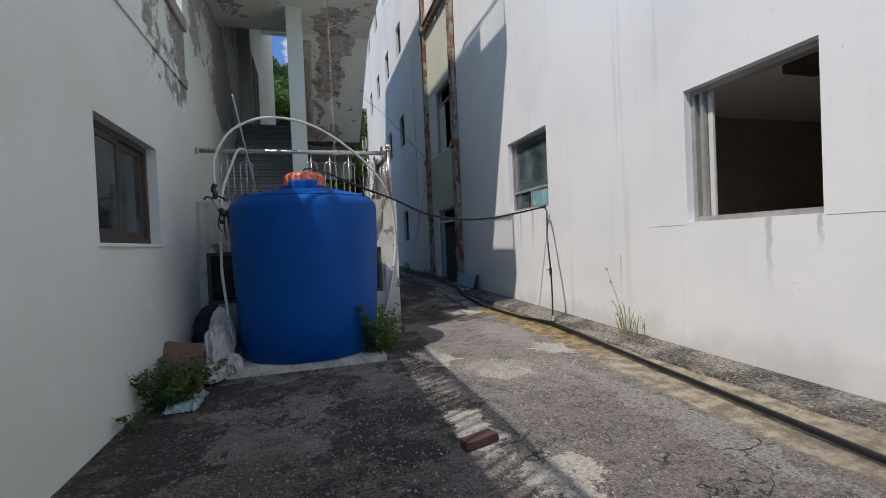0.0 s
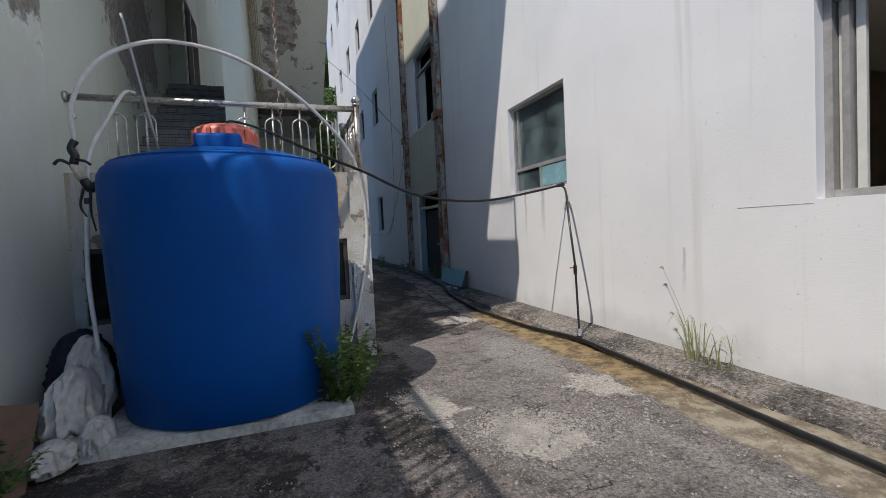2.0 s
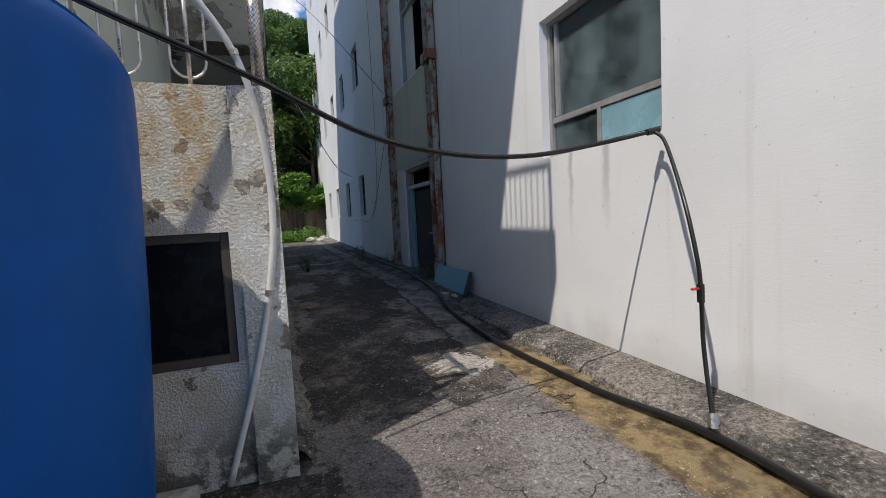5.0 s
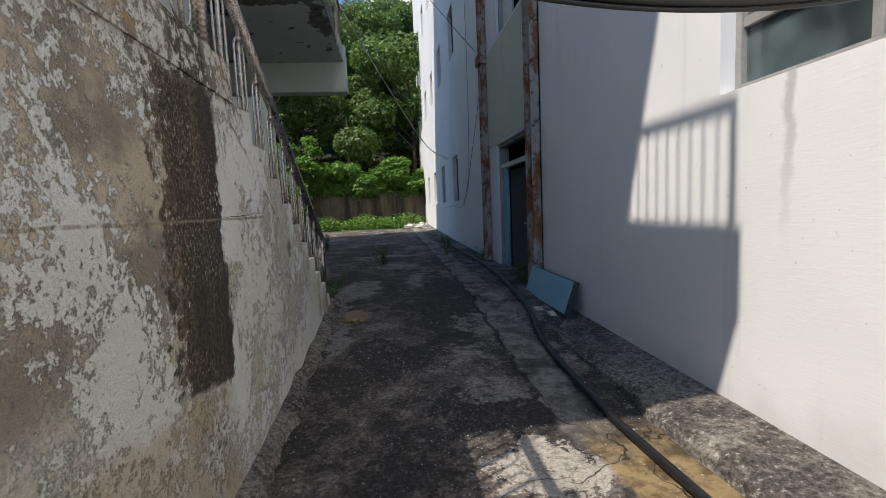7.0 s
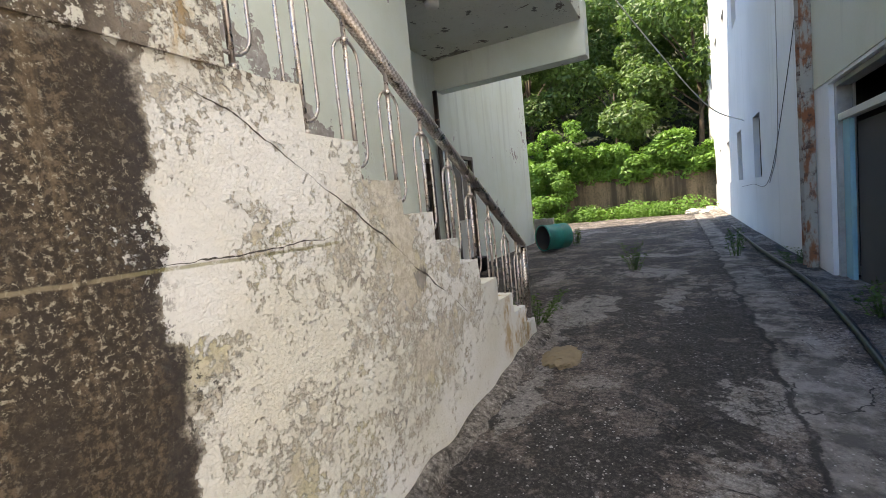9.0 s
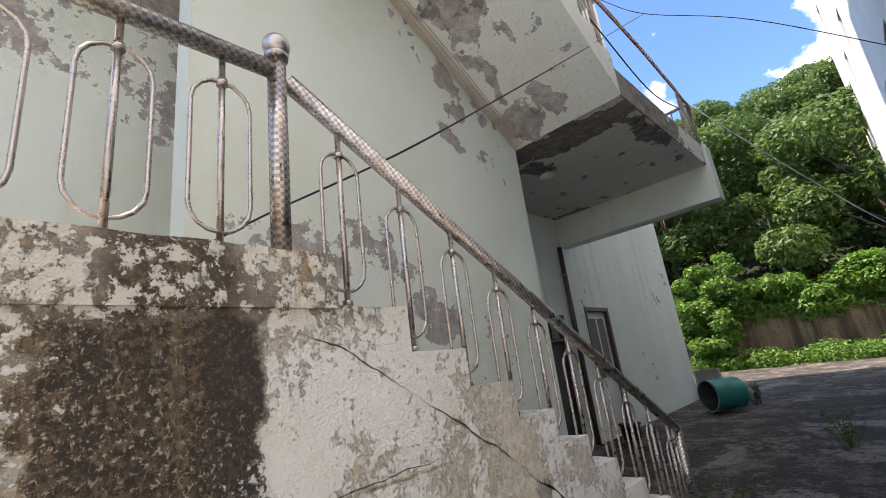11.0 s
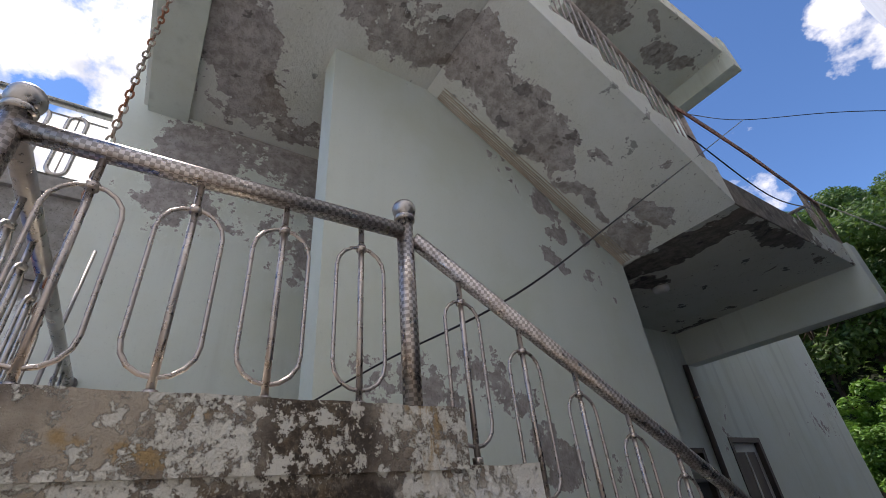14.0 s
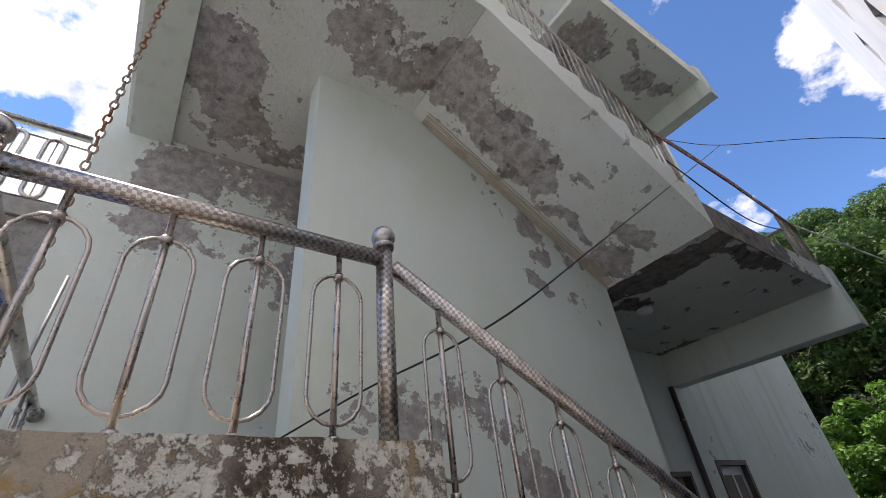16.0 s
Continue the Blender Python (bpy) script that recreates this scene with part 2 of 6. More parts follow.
def ground_mat():
    """Dark, gritty asphalt with black damp moss that also paints in the lane's shade, pale worn patches of sand and
    mortar, and an ochre gutter.
    """
    k = Mat("old_asphalt_and_concrete", 0.9)
    x, y = k.axis(0), k.axis(1)
    grit, mid, big = k.noise(38, 8, 0.85), k.noise(5, 7, 0.7), k.noise(0.55, 5, 0.6)
    wob = k.calc("MULTIPLY", k.calc("SUBTRACT", k.noise(2.2, 7, 0.72), 0.5), 0.3)
    xw, yw = k.calc("ADD", x, wob), k.calc("ADD", y, k.calc("MULTIPLY", wob, 1.6))
    c = k.mix(k.step(grit, 0.36, 0.66), (0.08, 0.069, 0.063), (0.33, 0.29, 0.268))
    c = k.mix(k.step(big, 0.42, 0.6, 0, 0.45), c, k.mix(k.step(grit, 0.4, 0.6), (0.15, 0.138, 0.13), (0.4, 0.37, 0.35)))
    c = k.mix(k.step(k.noise(130, 3, 0.6), 0.62, 0.68, 0, 0.7), c, (0.45, 0.43, 0.4))
    # brown, coarse old surface near the start and along the pale wall
    brown = k.blots(xw, yw, ((-0.2, 2.7, 1.1, 0.9), (0.5, 1.6, 1.3, 1.0)))
    c = k.mix(k.calc("MULTIPLY", brown, 0.92), c, k.mix(k.step(grit, 0.42, 0.62), (0.05, 0.034, 0.025), (0.25, 0.18, 0.138)))
    # black damp moss, with the lane's shade painted into its spread
    moss = k.calc("ADD", k.noise(1.0, 8, 0.74, k.scaled(1.2, 0.6, 1)), k.step(y, 7.2, 9.2, 0.0, 0.1))
    moss = k.calc("ADD", moss, k.calc("MULTIPLY", k.blots(xw, yw, ((0.6, 3.75, 0.55, 0.85), (-0.6, 5.1, 1.1, 0.4), (-1.35, 4.1, 0.4, 1.6), (1.25, 6.9, 0.5, 0.8), (2.1, 9.6, 0.7, 1.6), (2.3, 13.0, 0.7, 1.8))), 0.2))
    # thinned over the sunlit part of the lane, so it stays paler
    moss = k.calc("SUBTRACT", moss, k.calc("MULTIPLY", k.calc("MULTIPLY", k.step(xw, 1.3, 1.7), k.step(yw, 8.4, 7.6)), 0.16))
    tract = k.calc("ADD", k.noise(1.25, 8, 0.68), k.calc("MULTIPLY", k.calc("SUBTRACT", mid, 0.5), 0.35))
    growth_shade = k.mix(k.step(grit, 0.45, 0.66), (0.011, 0.0095, 0.0085), (0.085, 0.074, 0.066))
    growth_shade = k.mix(k.step(tract, 0.49, 0.56, 0, 0.85), growth_shade, k.mix(k.step(grit, 0.4, 0.62), (0.062, 0.048, 0.04), (0.25, 0.205, 0.175)))
    growth_shade = k.mix(k.step(tract, 0.61, 0.66, 0, 0.8), growth_shade, k.mix(k.step(grit, 0.4, 0.6), (0.15, 0.135, 0.122), (0.38, 0.35, 0.32)))
    patch = k.noise(3.3, 9, 0.78)
    c = k.mix(k.step(patch, 0.5, 0.56, 0, 0.55), c, k.mix(k.step(grit, 0.42, 0.62), (0.045, 0.04, 0.037), (0.17, 0.155, 0.145)))
    c = k.mix(k.step(k.calc("ADD", moss, k.calc("MULTIPLY", k.calc("SUBTRACT", patch, 0.5), 0.5)), 0.5, 0.55, 0, 0.92), c, growth_shade)
    # pale sand, lime and mortar
    sand = k.blots(xw, yw, ((2.03, 4.72, 0.42, 0.24), (1.5, 5.5, 0.2, 0.3), (3.05, 5.5, 0.24, 0.42), (3.05, 8.85, 0.3, 0.3), (1.5, 2.5, 0.35, 0.35), (1.2, 3.3, 0.22, 0.5)))
    worn = k.blots(xw, yw, ((2.95, 6.6, 0.35, 1.1), (2.82, 3.2, 0.16, 1.9), (2.85, 10.45, 0.22, 0.35), (3.05, 11.3, 0.2, 0.4), (2.95, 9.85, 0.3, 0.3), (2.3, 15.8, 0.5, 0.6), (2.6, 14.0, 0.2, 0.8), (1.62, 11.2, 0.16, 0.6), (1.7, 13.4, 0.3, 0.8), (2.2, 17.8, 0.8, 0.3), (1.4, 1.0, 0.5, 0.9)))
    rag = k.noise(7.5, 8, 0.78)
    sandy = k.calc("MULTIPLY", k.step(k.calc("ADD", k.calc("MULTIPLY", sand, 0.26), k.calc("ADD", k.calc("MULTIPLY", rag, 0.6), k.calc("MULTIPLY", grit, 0.4))), 0.625, 0.68), k.step(grit, 0.34, 0.5, 0.45, 1.0))
    c = k.mix(k.calc("MULTIPLY", sandy, 0.85), c, k.mix(k.step(grit, 0.4, 0.62), (0.42, 0.385, 0.34), (0.66, 0.62, 0.56)))
    wear = k.step(k.calc("ADD", k.calc("MULTIPLY", worn, 0.15), k.calc("ADD", k.calc("MULTIPLY", rag, 0.5), k.calc("MULTIPLY", patch, 0.5))), 0.575, 0.63)
    c = k.mix(k.calc("MULTIPLY", wear, 0.7), c, k.mix(k.step(grit, 0.4, 0.6), (0.2, 0.185, 0.17), (0.43, 0.405, 0.38)))
    # crazed, broken skin in mid-sized pieces
    skin = k.noise(13, 9, 0.8)
    c = k.mix(k.step(skin, 0.56, 0.59, 0, 0.35), c, k.mix(k.step(grit, 0.4, 0.6), (0.13, 0.117, 0.107), (0.4, 0.375, 0.35)))
    c = k.mix(k.step(skin, 0.44, 0.405, 0, 0.7), c, (0.022, 0.019, 0.017))
    craze = k.calc("MULTIPLY", k.step(k.cells(5.5, k.warped(6, 0.35), "DISTANCE_TO_EDGE"), 0.045, 0.012), k.step(k.noise(1.3, 5, 0.65), 0.48, 0.56))
    c = k.mix(k.calc("MULTIPLY", craze, 0.3), c, (0.02, 0.018, 0.016))
    # concrete strip beside the gutter
    lane = k.calc("MULTIPLY", k.step(xw, 3.2, 3.26), k.step(xw, 3.66, 3.58))
    lane = k.calc("MULTIPLY", k.calc("MULTIPLY", lane, k.step(y, 8.7, 9.6)), k.step(k.noise(1.6, 8, 0.74), 0.36, 0.52))
    c = k.mix(k.calc("MULTIPLY", lane, 0.75), c, k.mix(k.step(mid, 0.4, 0.6), (0.12, 0.11, 0.1), (0.34, 0.32, 0.295)))
    # ochre silt in the gutter
    left = k.step(k.calc("ADD", xw, k.step(y, 6.0, 3.0, 0.0, 0.25)), 3.3, 3.36)
    gut = k.calc("MULTIPLY", k.calc("MULTIPLY", left, k.step(x, 4.0, 3.95)), k.step(yw, 9.4, 8.7))
    silt = k.mix(k.step(mid, 0.4, 0.6), (0.12, 0.076, 0.03), (0.37, 0.27, 0.13))
    silt = k.mix(k.step(y, 5.6, 4.2, 0, 0.75), silt, k.mix(k.step(mid, 0.4, 0.6), (0.24, 0.2, 0.145), (0.5, 0.45, 0.36)))
    c = k.mix(k.calc("MULTIPLY", gut, k.step(k.noise(1.6, 5), 0.3, 0.5, 0.5, 0.95)), c, silt)
    # loose pale flecks
    chip = k.calc("MULTIPLY", k.step(k.cells(11), 0.085, 0.06), k.step(k.noise(2.2, 3), 0.46, 0.56))
    c = k.mix(k.calc("MULTIPLY", chip, 0.85), c, (0.55, 0.53, 0.5))
    flake = k.calc("MULTIPLY", k.step(k.cells(27), 0.18, 0.12), k.step(k.noise(1.7, 5, 0.7), 0.46, 0.55))
    c = k.mix(k.calc("MULTIPLY", flake, 0.8), c, (0.52, 0.5, 0.47))
    crack = k.step(k.cells(1.1, k.warped(1.7, 1.3), "DISTANCE_TO_EDGE"), 0.012, 0.003)
    crack = k.calc("MULTIPLY", crack, k.step(k.noise(0.8, 4), 0.48, 0.56))
    gap = k.step(k.calc("ABSOLUTE", k.calc("SUBTRACT", xw, 3.23)), 0.035, 0.01)
    crack = k.calc("MAXIMUM", crack, k.calc("MULTIPLY", k.calc("MULTIPLY", gap, k.step(y, 8.8, 9.6)), k.step(k.noise(3.1, 4), 0.36, 0.46)))
    c = k.mix(k.calc("MULTIPLY", crack, 0.85), c, (0.012, 0.011, 0.01))
    k.color(c)
    h = k.calc("ADD", k.calc("MULTIPLY", grit, 0.6), k.calc("ADD", k.calc("MULTIPLY", skin, 0.9), k.calc("MULTIPLY", rag, 0.6)))
    k.bump(k.calc("SUBTRACT", h, k.calc("MULTIPLY", crack, 0.8)), 1.0, 0.032)
    k.rough(k.step(mid, 0.3, 0.7, 0.75, 0.97))
    return k.m


def steel_mat():
    k = Mat("patterned_stainless_steel", 0.3, 0.95)
    t = k.n.new("ShaderNodeTexChecker")
    t.inputs["Scale"].default_value = 68
    k.l.new(k.pos, t.inputs["Vector"])
    grime = k.step(k.noise(6, 5), 0.45, 0.7, 0, 0.7)
    c = k.mix(t.outputs["Fac"], (0.55, 0.505, 0.47), (0.29, 0.26, 0.24))
    k.color(k.mix(grime, c, (0.26, 0.215, 0.18)))
    k.rough(k.step(k.noise(14, 4), 0.3, 0.7, 0.22, 0.5))
    return k.m


def rust_mat():
    k = Mat("rusted_painted_steel", 0.85)
    f = k.noise(3.5, 8, 0.7, k.scaled(1.6, 1.6, 0.5))
    c = k.mix(k.step(f, 0.46, 0.56), (0.36, 0.33, 0.28), (0.25, 0.09, 0.036))
    c = k.mix(k.step(k.noise(9, 6, 0.7), 0.5, 0.68), c, (0.07, 0.032, 0.022))
    k.color(c).bump(f, 0.5, 0.01)
    return k.m


def leaf_mat(name, dark, lite):
    k = Mat(name, 0.55)
    info = k.n.new("ShaderNodeNewGeometry")
    f = k.calc("ADD", k.calc("MULTIPLY", info.outputs["Random Per Island"], 0.65), k.calc("MULTIPLY", k.noise(0.9, 3), 0.35))
    k.color(k.mix(f, dark, lite))
    k.b.inputs["Transmission Weight"].default_value = 0.0
    k.b.inputs["Subsurface Weight"].default_value = 0.0
    out = k.n["Material Output"]
    add, tr = k.n.new("ShaderNodeMixShader"), k.n.new("ShaderNodeBsdfTranslucent")
    tr.inputs["Color"].default_value = (*[v * 1.3 for v in lite], 1)
    add.inputs[0].default_value = 0.3
    k.l.new(k.b.outputs[0], add.inputs[1])
    k.l.new(tr.outputs[0], add.inputs[2])
    k.l.new(add.outputs[0], out.inputs["Surface"])
    return k.m


def glass_mat(name, c, rough=0.03):
    k = Mat(name, rough)
    out = k.n["Material Output"]
    tr, gl, mx, fr = k.n.new("ShaderNodeBsdfTransparent"), k.n.new("ShaderNodeBsdfGlossy"), k.n.new("ShaderNodeMixShader"), k.n.new("ShaderNodeFresnel")
    tr.inputs["Color"].default_value = (*c, 1)
    gl.inputs["Roughness"].default_value = rough
    fr.inputs["IOR"].default_value = 1.6
    k.l.new(fr.outputs[0], mx.inputs[0])
    k.l.new(tr.outputs[0], mx.inputs[1])
    k.l.new(gl.outputs[0], mx.inputs[2])
    # uneven bluish film that paints a reflection of the sky onto the pane
    film_mix, film = k.n.new("ShaderNodeMixShader"), k.n.new("ShaderNodeBsdfDiffuse")
    film.inputs["Color"].default_value = (0.26, 0.33, 0.36, 1)
    k.l.new(k.step(k.noise(2.5, 5), 0.3, 0.75, 0.05, 0.3), film_mix.inputs[0])
    k.l.new(mx.outputs[0], film_mix.inputs[1])
    k.l.new(film.outputs[0], film_mix.inputs[2])
    k.l.new(film_mix.outputs[0], out.inputs["Surface"])
    return k.m


def stair_side():
    """Thick flaking white paint over cream render, with one broad weathered stain of its own outline."""
    k = Mat("flaking_stair_paint", 0.85)
    y, z = k.axis(1), k.axis(2)
    wob = k.calc("MULTIPLY", k.calc("SUBTRACT", k.noise(3.2, 8, 0.7), 0.5), 0.36)
    yw, zw = k.calc("ADD", y, wob), k.calc("ADD", z, k.calc("MULTIPLY", wob, 0.7))
    slope = k.calc("ADD", zw, k.calc("MULTIPLY", k.calc("SUBTRACT", y, 8.1), 0.14))
    stain = k.calc("MULTIPLY", k.step(k.calc("ADD", yw, k.calc("MULTIPLY", k.calc("SUBTRACT", k.noise(13, 8, 0.75), 0.5), 0.9)), 8.3, 8.37, 0.0, 1.0), k.step(yw, 8.93, 8.88))
    stain = k.calc("MULTIPLY", stain, k.calc("MULTIPLY", k.step(slope, 0.76, 0.8), k.step(zw, 2.08, 2.02)))
    tongue = k.calc("MULTIPLY", k.calc("MULTIPLY", k.step(yw, 8.42, 8.55), k.step(yw, 8.85, 8.75)), k.calc("MULTIPLY", k.step(z, 1.75, 1.85), k.step(k.noise(11, 8, 0.75), 0.46, 0.5, 0.0, 0.9)))
    stain = k.calc("MAXIMUM", stain, tongue)
    fine = k.noise(22, 9, 0.78)
    big = k.noise(1.7, 5, 0.6)
    flake = k.calc("ADD", k.calc("MULTIPLY", big, 0.45), k.calc("MULTIPLY", fine, 0.55))
    place = k.calc("ADD", k.step(z, 1.95, 2.1, 0.0, -0.03), k.step(k.calc("SUBTRACT", y, k.calc("MULTIPLY", z, 0.6)), 9.2, 11.2, 0.0, -0.05))
    flake = k.calc("ADD", k.calc("ADD", flake, k.calc("ADD", place, k.step(y, 8.9, 8.4, 0.0, 0.022))), k.calc("SUBTRACT", k.calc("MULTIPLY", stain, 0.15), 0.02))
    bare = k.step(flake, 0.496, 0.504)
    paint = k.mix(k.step(k.noise(1.1, 4), 0.4, 0.65), (0.78, 0.78, 0.755), (0.7, 0.685, 0.61))
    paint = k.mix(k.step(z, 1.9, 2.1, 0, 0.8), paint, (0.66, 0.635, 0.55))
    paint = k.mix(k.step(k.noise(28, 6, 0.75), 0.57, 0.66, 0, 0.3), paint, (0.5, 0.48, 0.42))
    under = k.noise(2.4, 6, 0.65)
    dull = k.mix(k.step(k.noise(30, 5, 0.7), 0.4, 0.62), (0.47, 0.43, 0.35), (0.64, 0.605, 0.53))
    dull = k.mix(k.step(under, 0.5, 0.64, 0, 0.7), dull, (0.56, 0.52, 0.34))
    dull = k.mix(k.step(under, 0.42, 0.34, 0, 0.7), dull, (0.3, 0.265, 0.24))
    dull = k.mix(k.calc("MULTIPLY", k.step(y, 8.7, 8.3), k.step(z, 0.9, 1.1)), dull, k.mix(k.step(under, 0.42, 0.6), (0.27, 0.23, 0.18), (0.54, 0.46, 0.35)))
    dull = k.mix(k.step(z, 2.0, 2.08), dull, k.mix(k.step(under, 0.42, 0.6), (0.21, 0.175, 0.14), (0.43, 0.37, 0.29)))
    ochre = k.calc("MULTIPLY", k.blots(y, z, ((8.25, 2.17, 0.13, 0.06),)), k.step(k.noise(8, 5), 0.45, 0.6))
    dull = k.mix(k.calc("MULTIPLY", ochre, 0.8), dull, (0.4, 0.26, 0.1))
    run = k.noise(1.0, 6, 0.65, k.scaled(7, 7, 0.6))
    brown = k.mix(k.step(k.noise(45, 6, 0.78), 0.44, 0.62), (0.032, 0.023, 0.015), (0.14, 0.104, 0.068))
    brown = k.mix(k.step(run, 0.47, 0.6, 0, 0.75), brown, (0.033, 0.025, 0.019))
    brown = k.mix(k.step(run, 0.44, 0.36, 0, 0.4), brown, (0.2, 0.145, 0.085))
    edge = k.step(k.calc("ABSOLUTE", k.calc("SUBTRACT", yw, 8.87)), 0.09, 0.0, 0, 0.8)
    brown = k.mix(edge, brown, (0.035, 0.029, 0.028))
    c = k.mix(bare, paint, k.mix(stain, dull, brown))
    # pale specks of paint that cling to the stain, in drifts
    speck = k.calc("MULTIPLY", k.step(k.noise(52, 7, 0.8), 0.55, 0.575), k.step(k.noise(2.7, 5, 0.65), 0.44, 0.58, 0.2, 1.0))
    c = k.mix(k.calc("MULTIPLY", k.calc("MULTIPLY", speck, stain), 0.8), c, (0.44, 0.4, 0.31))
    # the horizontal seam: cream lime in the stain, green growth beyond it
    seam = k.step(k.calc("ABSOLUTE", k.calc("SUBTRACT", k.calc("ADD", z, k.calc("MULTIPLY", wob, 0.08)), 1.455)), 0.009, 0.003)
    seam = k.calc("MULTIPLY", seam, k.calc("MULTIPLY", k.step(yw, 9.75, 9.5), k.step(k.noise(12, 5, 0.7), 0.36, 0.5, 0.2, 1.0)))
    c = k.mix(k.calc("MULTIPLY", seam, 0.7), c, k.mix(k.step(y, 8.75, 8.9), (0.3, 0.255, 0.17), (0.25, 0.235, 0.1)))
    # black mould spots low at the corner, rust runs at the last steps and at the post
    mould = k.calc("MULTIPLY", k.blots(y, z, ((8.62, 0.42, 0.22, 0.3), (8.9, 1.05, 0.12, 0.4), (7.7, 0.45, 0.25, 0.4))), k.step(k.noise(26, 7, 0.75), 0.53, 0.57))
    c = k.mix(k.calc("MULTIPLY", mould, 0.85), c, (0.04, 0.035, 0.03))
    tan = k.calc("MULTIPLY", k.calc("MULTIPLY", k.step(slope, 0.8, 0.7), k.step(y, 8.95, 8.75)), k.step(k.noise(4, 5), 0.38, 0.55, 0.1, 0.6))
    c = k.mix(tan, c, (0.42, 0.33, 0.2))
    rust = k.calc("MULTIPLY", k.calc("MULTIPLY", k.step(k.calc("ABSOLUTE", k.calc("SUBTRACT", yw, 9.02)), 0.09, 0.02), k.step(z, 1.95, 2.2)), k.step(k.noise(24, 5, 0.7, k.scaled(1, 1, 0.4)), 0.45, 0.6, 0, 0.75))
    low = k.calc("MULTIPLY", k.blots(y, z, ((11.62, 0.55, 0.12, 0.3), (11.9, 0.4, 0.25, 0.14))), k.step(k.noise(9, 6, 0.7, k.scaled(1, 1, 0.4)), 0.42, 0.56, 0.1, 0.8))
    c = k.mix(k.calc("MAXIMUM", rust, low), c, (0.42, 0.27, 0.1))
    k.color(c)
    h = k.calc("ADD", k.step(flake, 0.488, 0.506, 1.0, 0.0), k.calc("MULTIPLY", k.noise(60, 5, 0.75), 0.5))
    k.bump(k.calc("ADD", h, k.calc("MULTIPLY", k.noise(9, 5, 0.7), 0.6)), 1.0, 0.02)
    return k.m


def stucco():
    """Coarse sprayed render, white below the seam, yellowed above it, with chipped spots."""
    k = Mat("coarse_yellowed_render", 0.85)
    x, z = k.axis(0), k.axis(2)
    blob = k.noise(62, 5, 0.6)
    c = k.mix(k.step(k.noise(3, 5), 0.4, 0.62), (0.8, 0.79, 0.75), (0.7, 0.67, 0.58))
    run = k.noise(1.0, 5, 0.6, k.scaled(4.5, 4.5, 0.5))
    yellow = k.calc("MULTIPLY", k.calc("MULTIPLY", k.step(run, 0.45, 0.62, 0, 0.7), k.step(z, 1.4, 1.6)), k.step(x, 0.95, 0.55, 0.2, 1.0))
    c = k.mix(yellow, c, (0.6, 0.47, 0.29))
    chip = k.step(k.calc("ADD", k.noise(5.5, 6, 0.65), k.step(k.calc("ABSOLUTE", k.calc("SUBTRACT", z, 1.56)), 0.16, 0.02, 0, 0.06)), 0.625, 0.632)
    c = k.mix(chip, c, (0.3, 0.24, 0.18))
    streak = k.calc("MULTIPLY", k.blots(x, z, ((1.0, 2.1, 0.13, 0.5), (0.6, 2.0, 0.2, 0.5))), k.step(k.noise(14, 6, 0.7, k.scaled(1, 1, 0.5)), 0.4, 0.55, 0.15, 0.8))
    c = k.mix(streak, c, (0.56, 0.37, 0.16))
    scar = k.step(k.calc("ADD", k.calc("MULTIPLY", k.blots(x, z, ((1.27, 1.76, 0.06, 0.07), (1.36, 1.6, 0.06, 0.14), (0.93, 1.64, 0.05, 0.05), (1.06, 1.63, 0.04, 0.05), (1.34, 0.9, 0.05, 0.1)), 0.7, 1.1), 0.3), k.noise(12, 5, 0.65)), 0.66, 0.68)
    c = k.mix(scar, c, k.mix(k.step(k.noise(20, 4), 0.4, 0.6), (0.3, 0.25, 0.2), (0.48, 0.42, 0.35)))
    moss = k.calc("MULTIPLY", k.step(z, 0.5, 0.1), k.step(k.noise(9, 5), 0.42, 0.56))
    c = k.mix(k.calc("MULTIPLY", moss, 0.8), c, (0.06, 0.055, 0.045))
    k.color(c)
    k.bump(k.calc("SUBTRACT", k.step(blob, 0.38, 0.62), k.calc("MULTIPLY", chip, 0.8)), 0.9, 0.014)
    return k.m


def left_extra(k):
    """Grey damp, high on the wall and towards the stair."""
    y, z = k.axis(1), k.axis(2)
    high = k.step(k.calc("ADD", z, k.calc("MULTIPLY", y, 0.35)), 4.7, 6.3, 0, 0.19)
    return high


def spine_extra(k):
    """Flaked band low on the wall, scattered spots and a fringe under the sloping soffit."""
    y, z = k.axis(1), k.axis(2)
    spots = k.blots(y, z, ((9.75, 2.78, 0.45, 0.2), (10.35, 2.85, 0.5, 0.3), (10.75, 2.72, 0.25, 0.25), (11.6, 4.27, 0.22, 0.16), (12.2, 4.12, 0.24, 0.22), (12.42, 3.85, 0.14, 0.14), (11.0, 2.3, 0.3, 0.3), (11.75, 4.6, 0.2, 0.12)))
    line = k.calc("ADD", z, k.calc("MULTIPLY", k.calc("SUBTRACT", y, 10.13), 0.63))
    fringe = k.calc("MULTIPLY", k.step(line, 5.55, 5.85, 0, 0.12), k.step(k.noise(1.3, 3), 0.4, 0.55))
    return k.calc("ADD", k.calc("MULTIPLY", spots, 0.2), fringe)


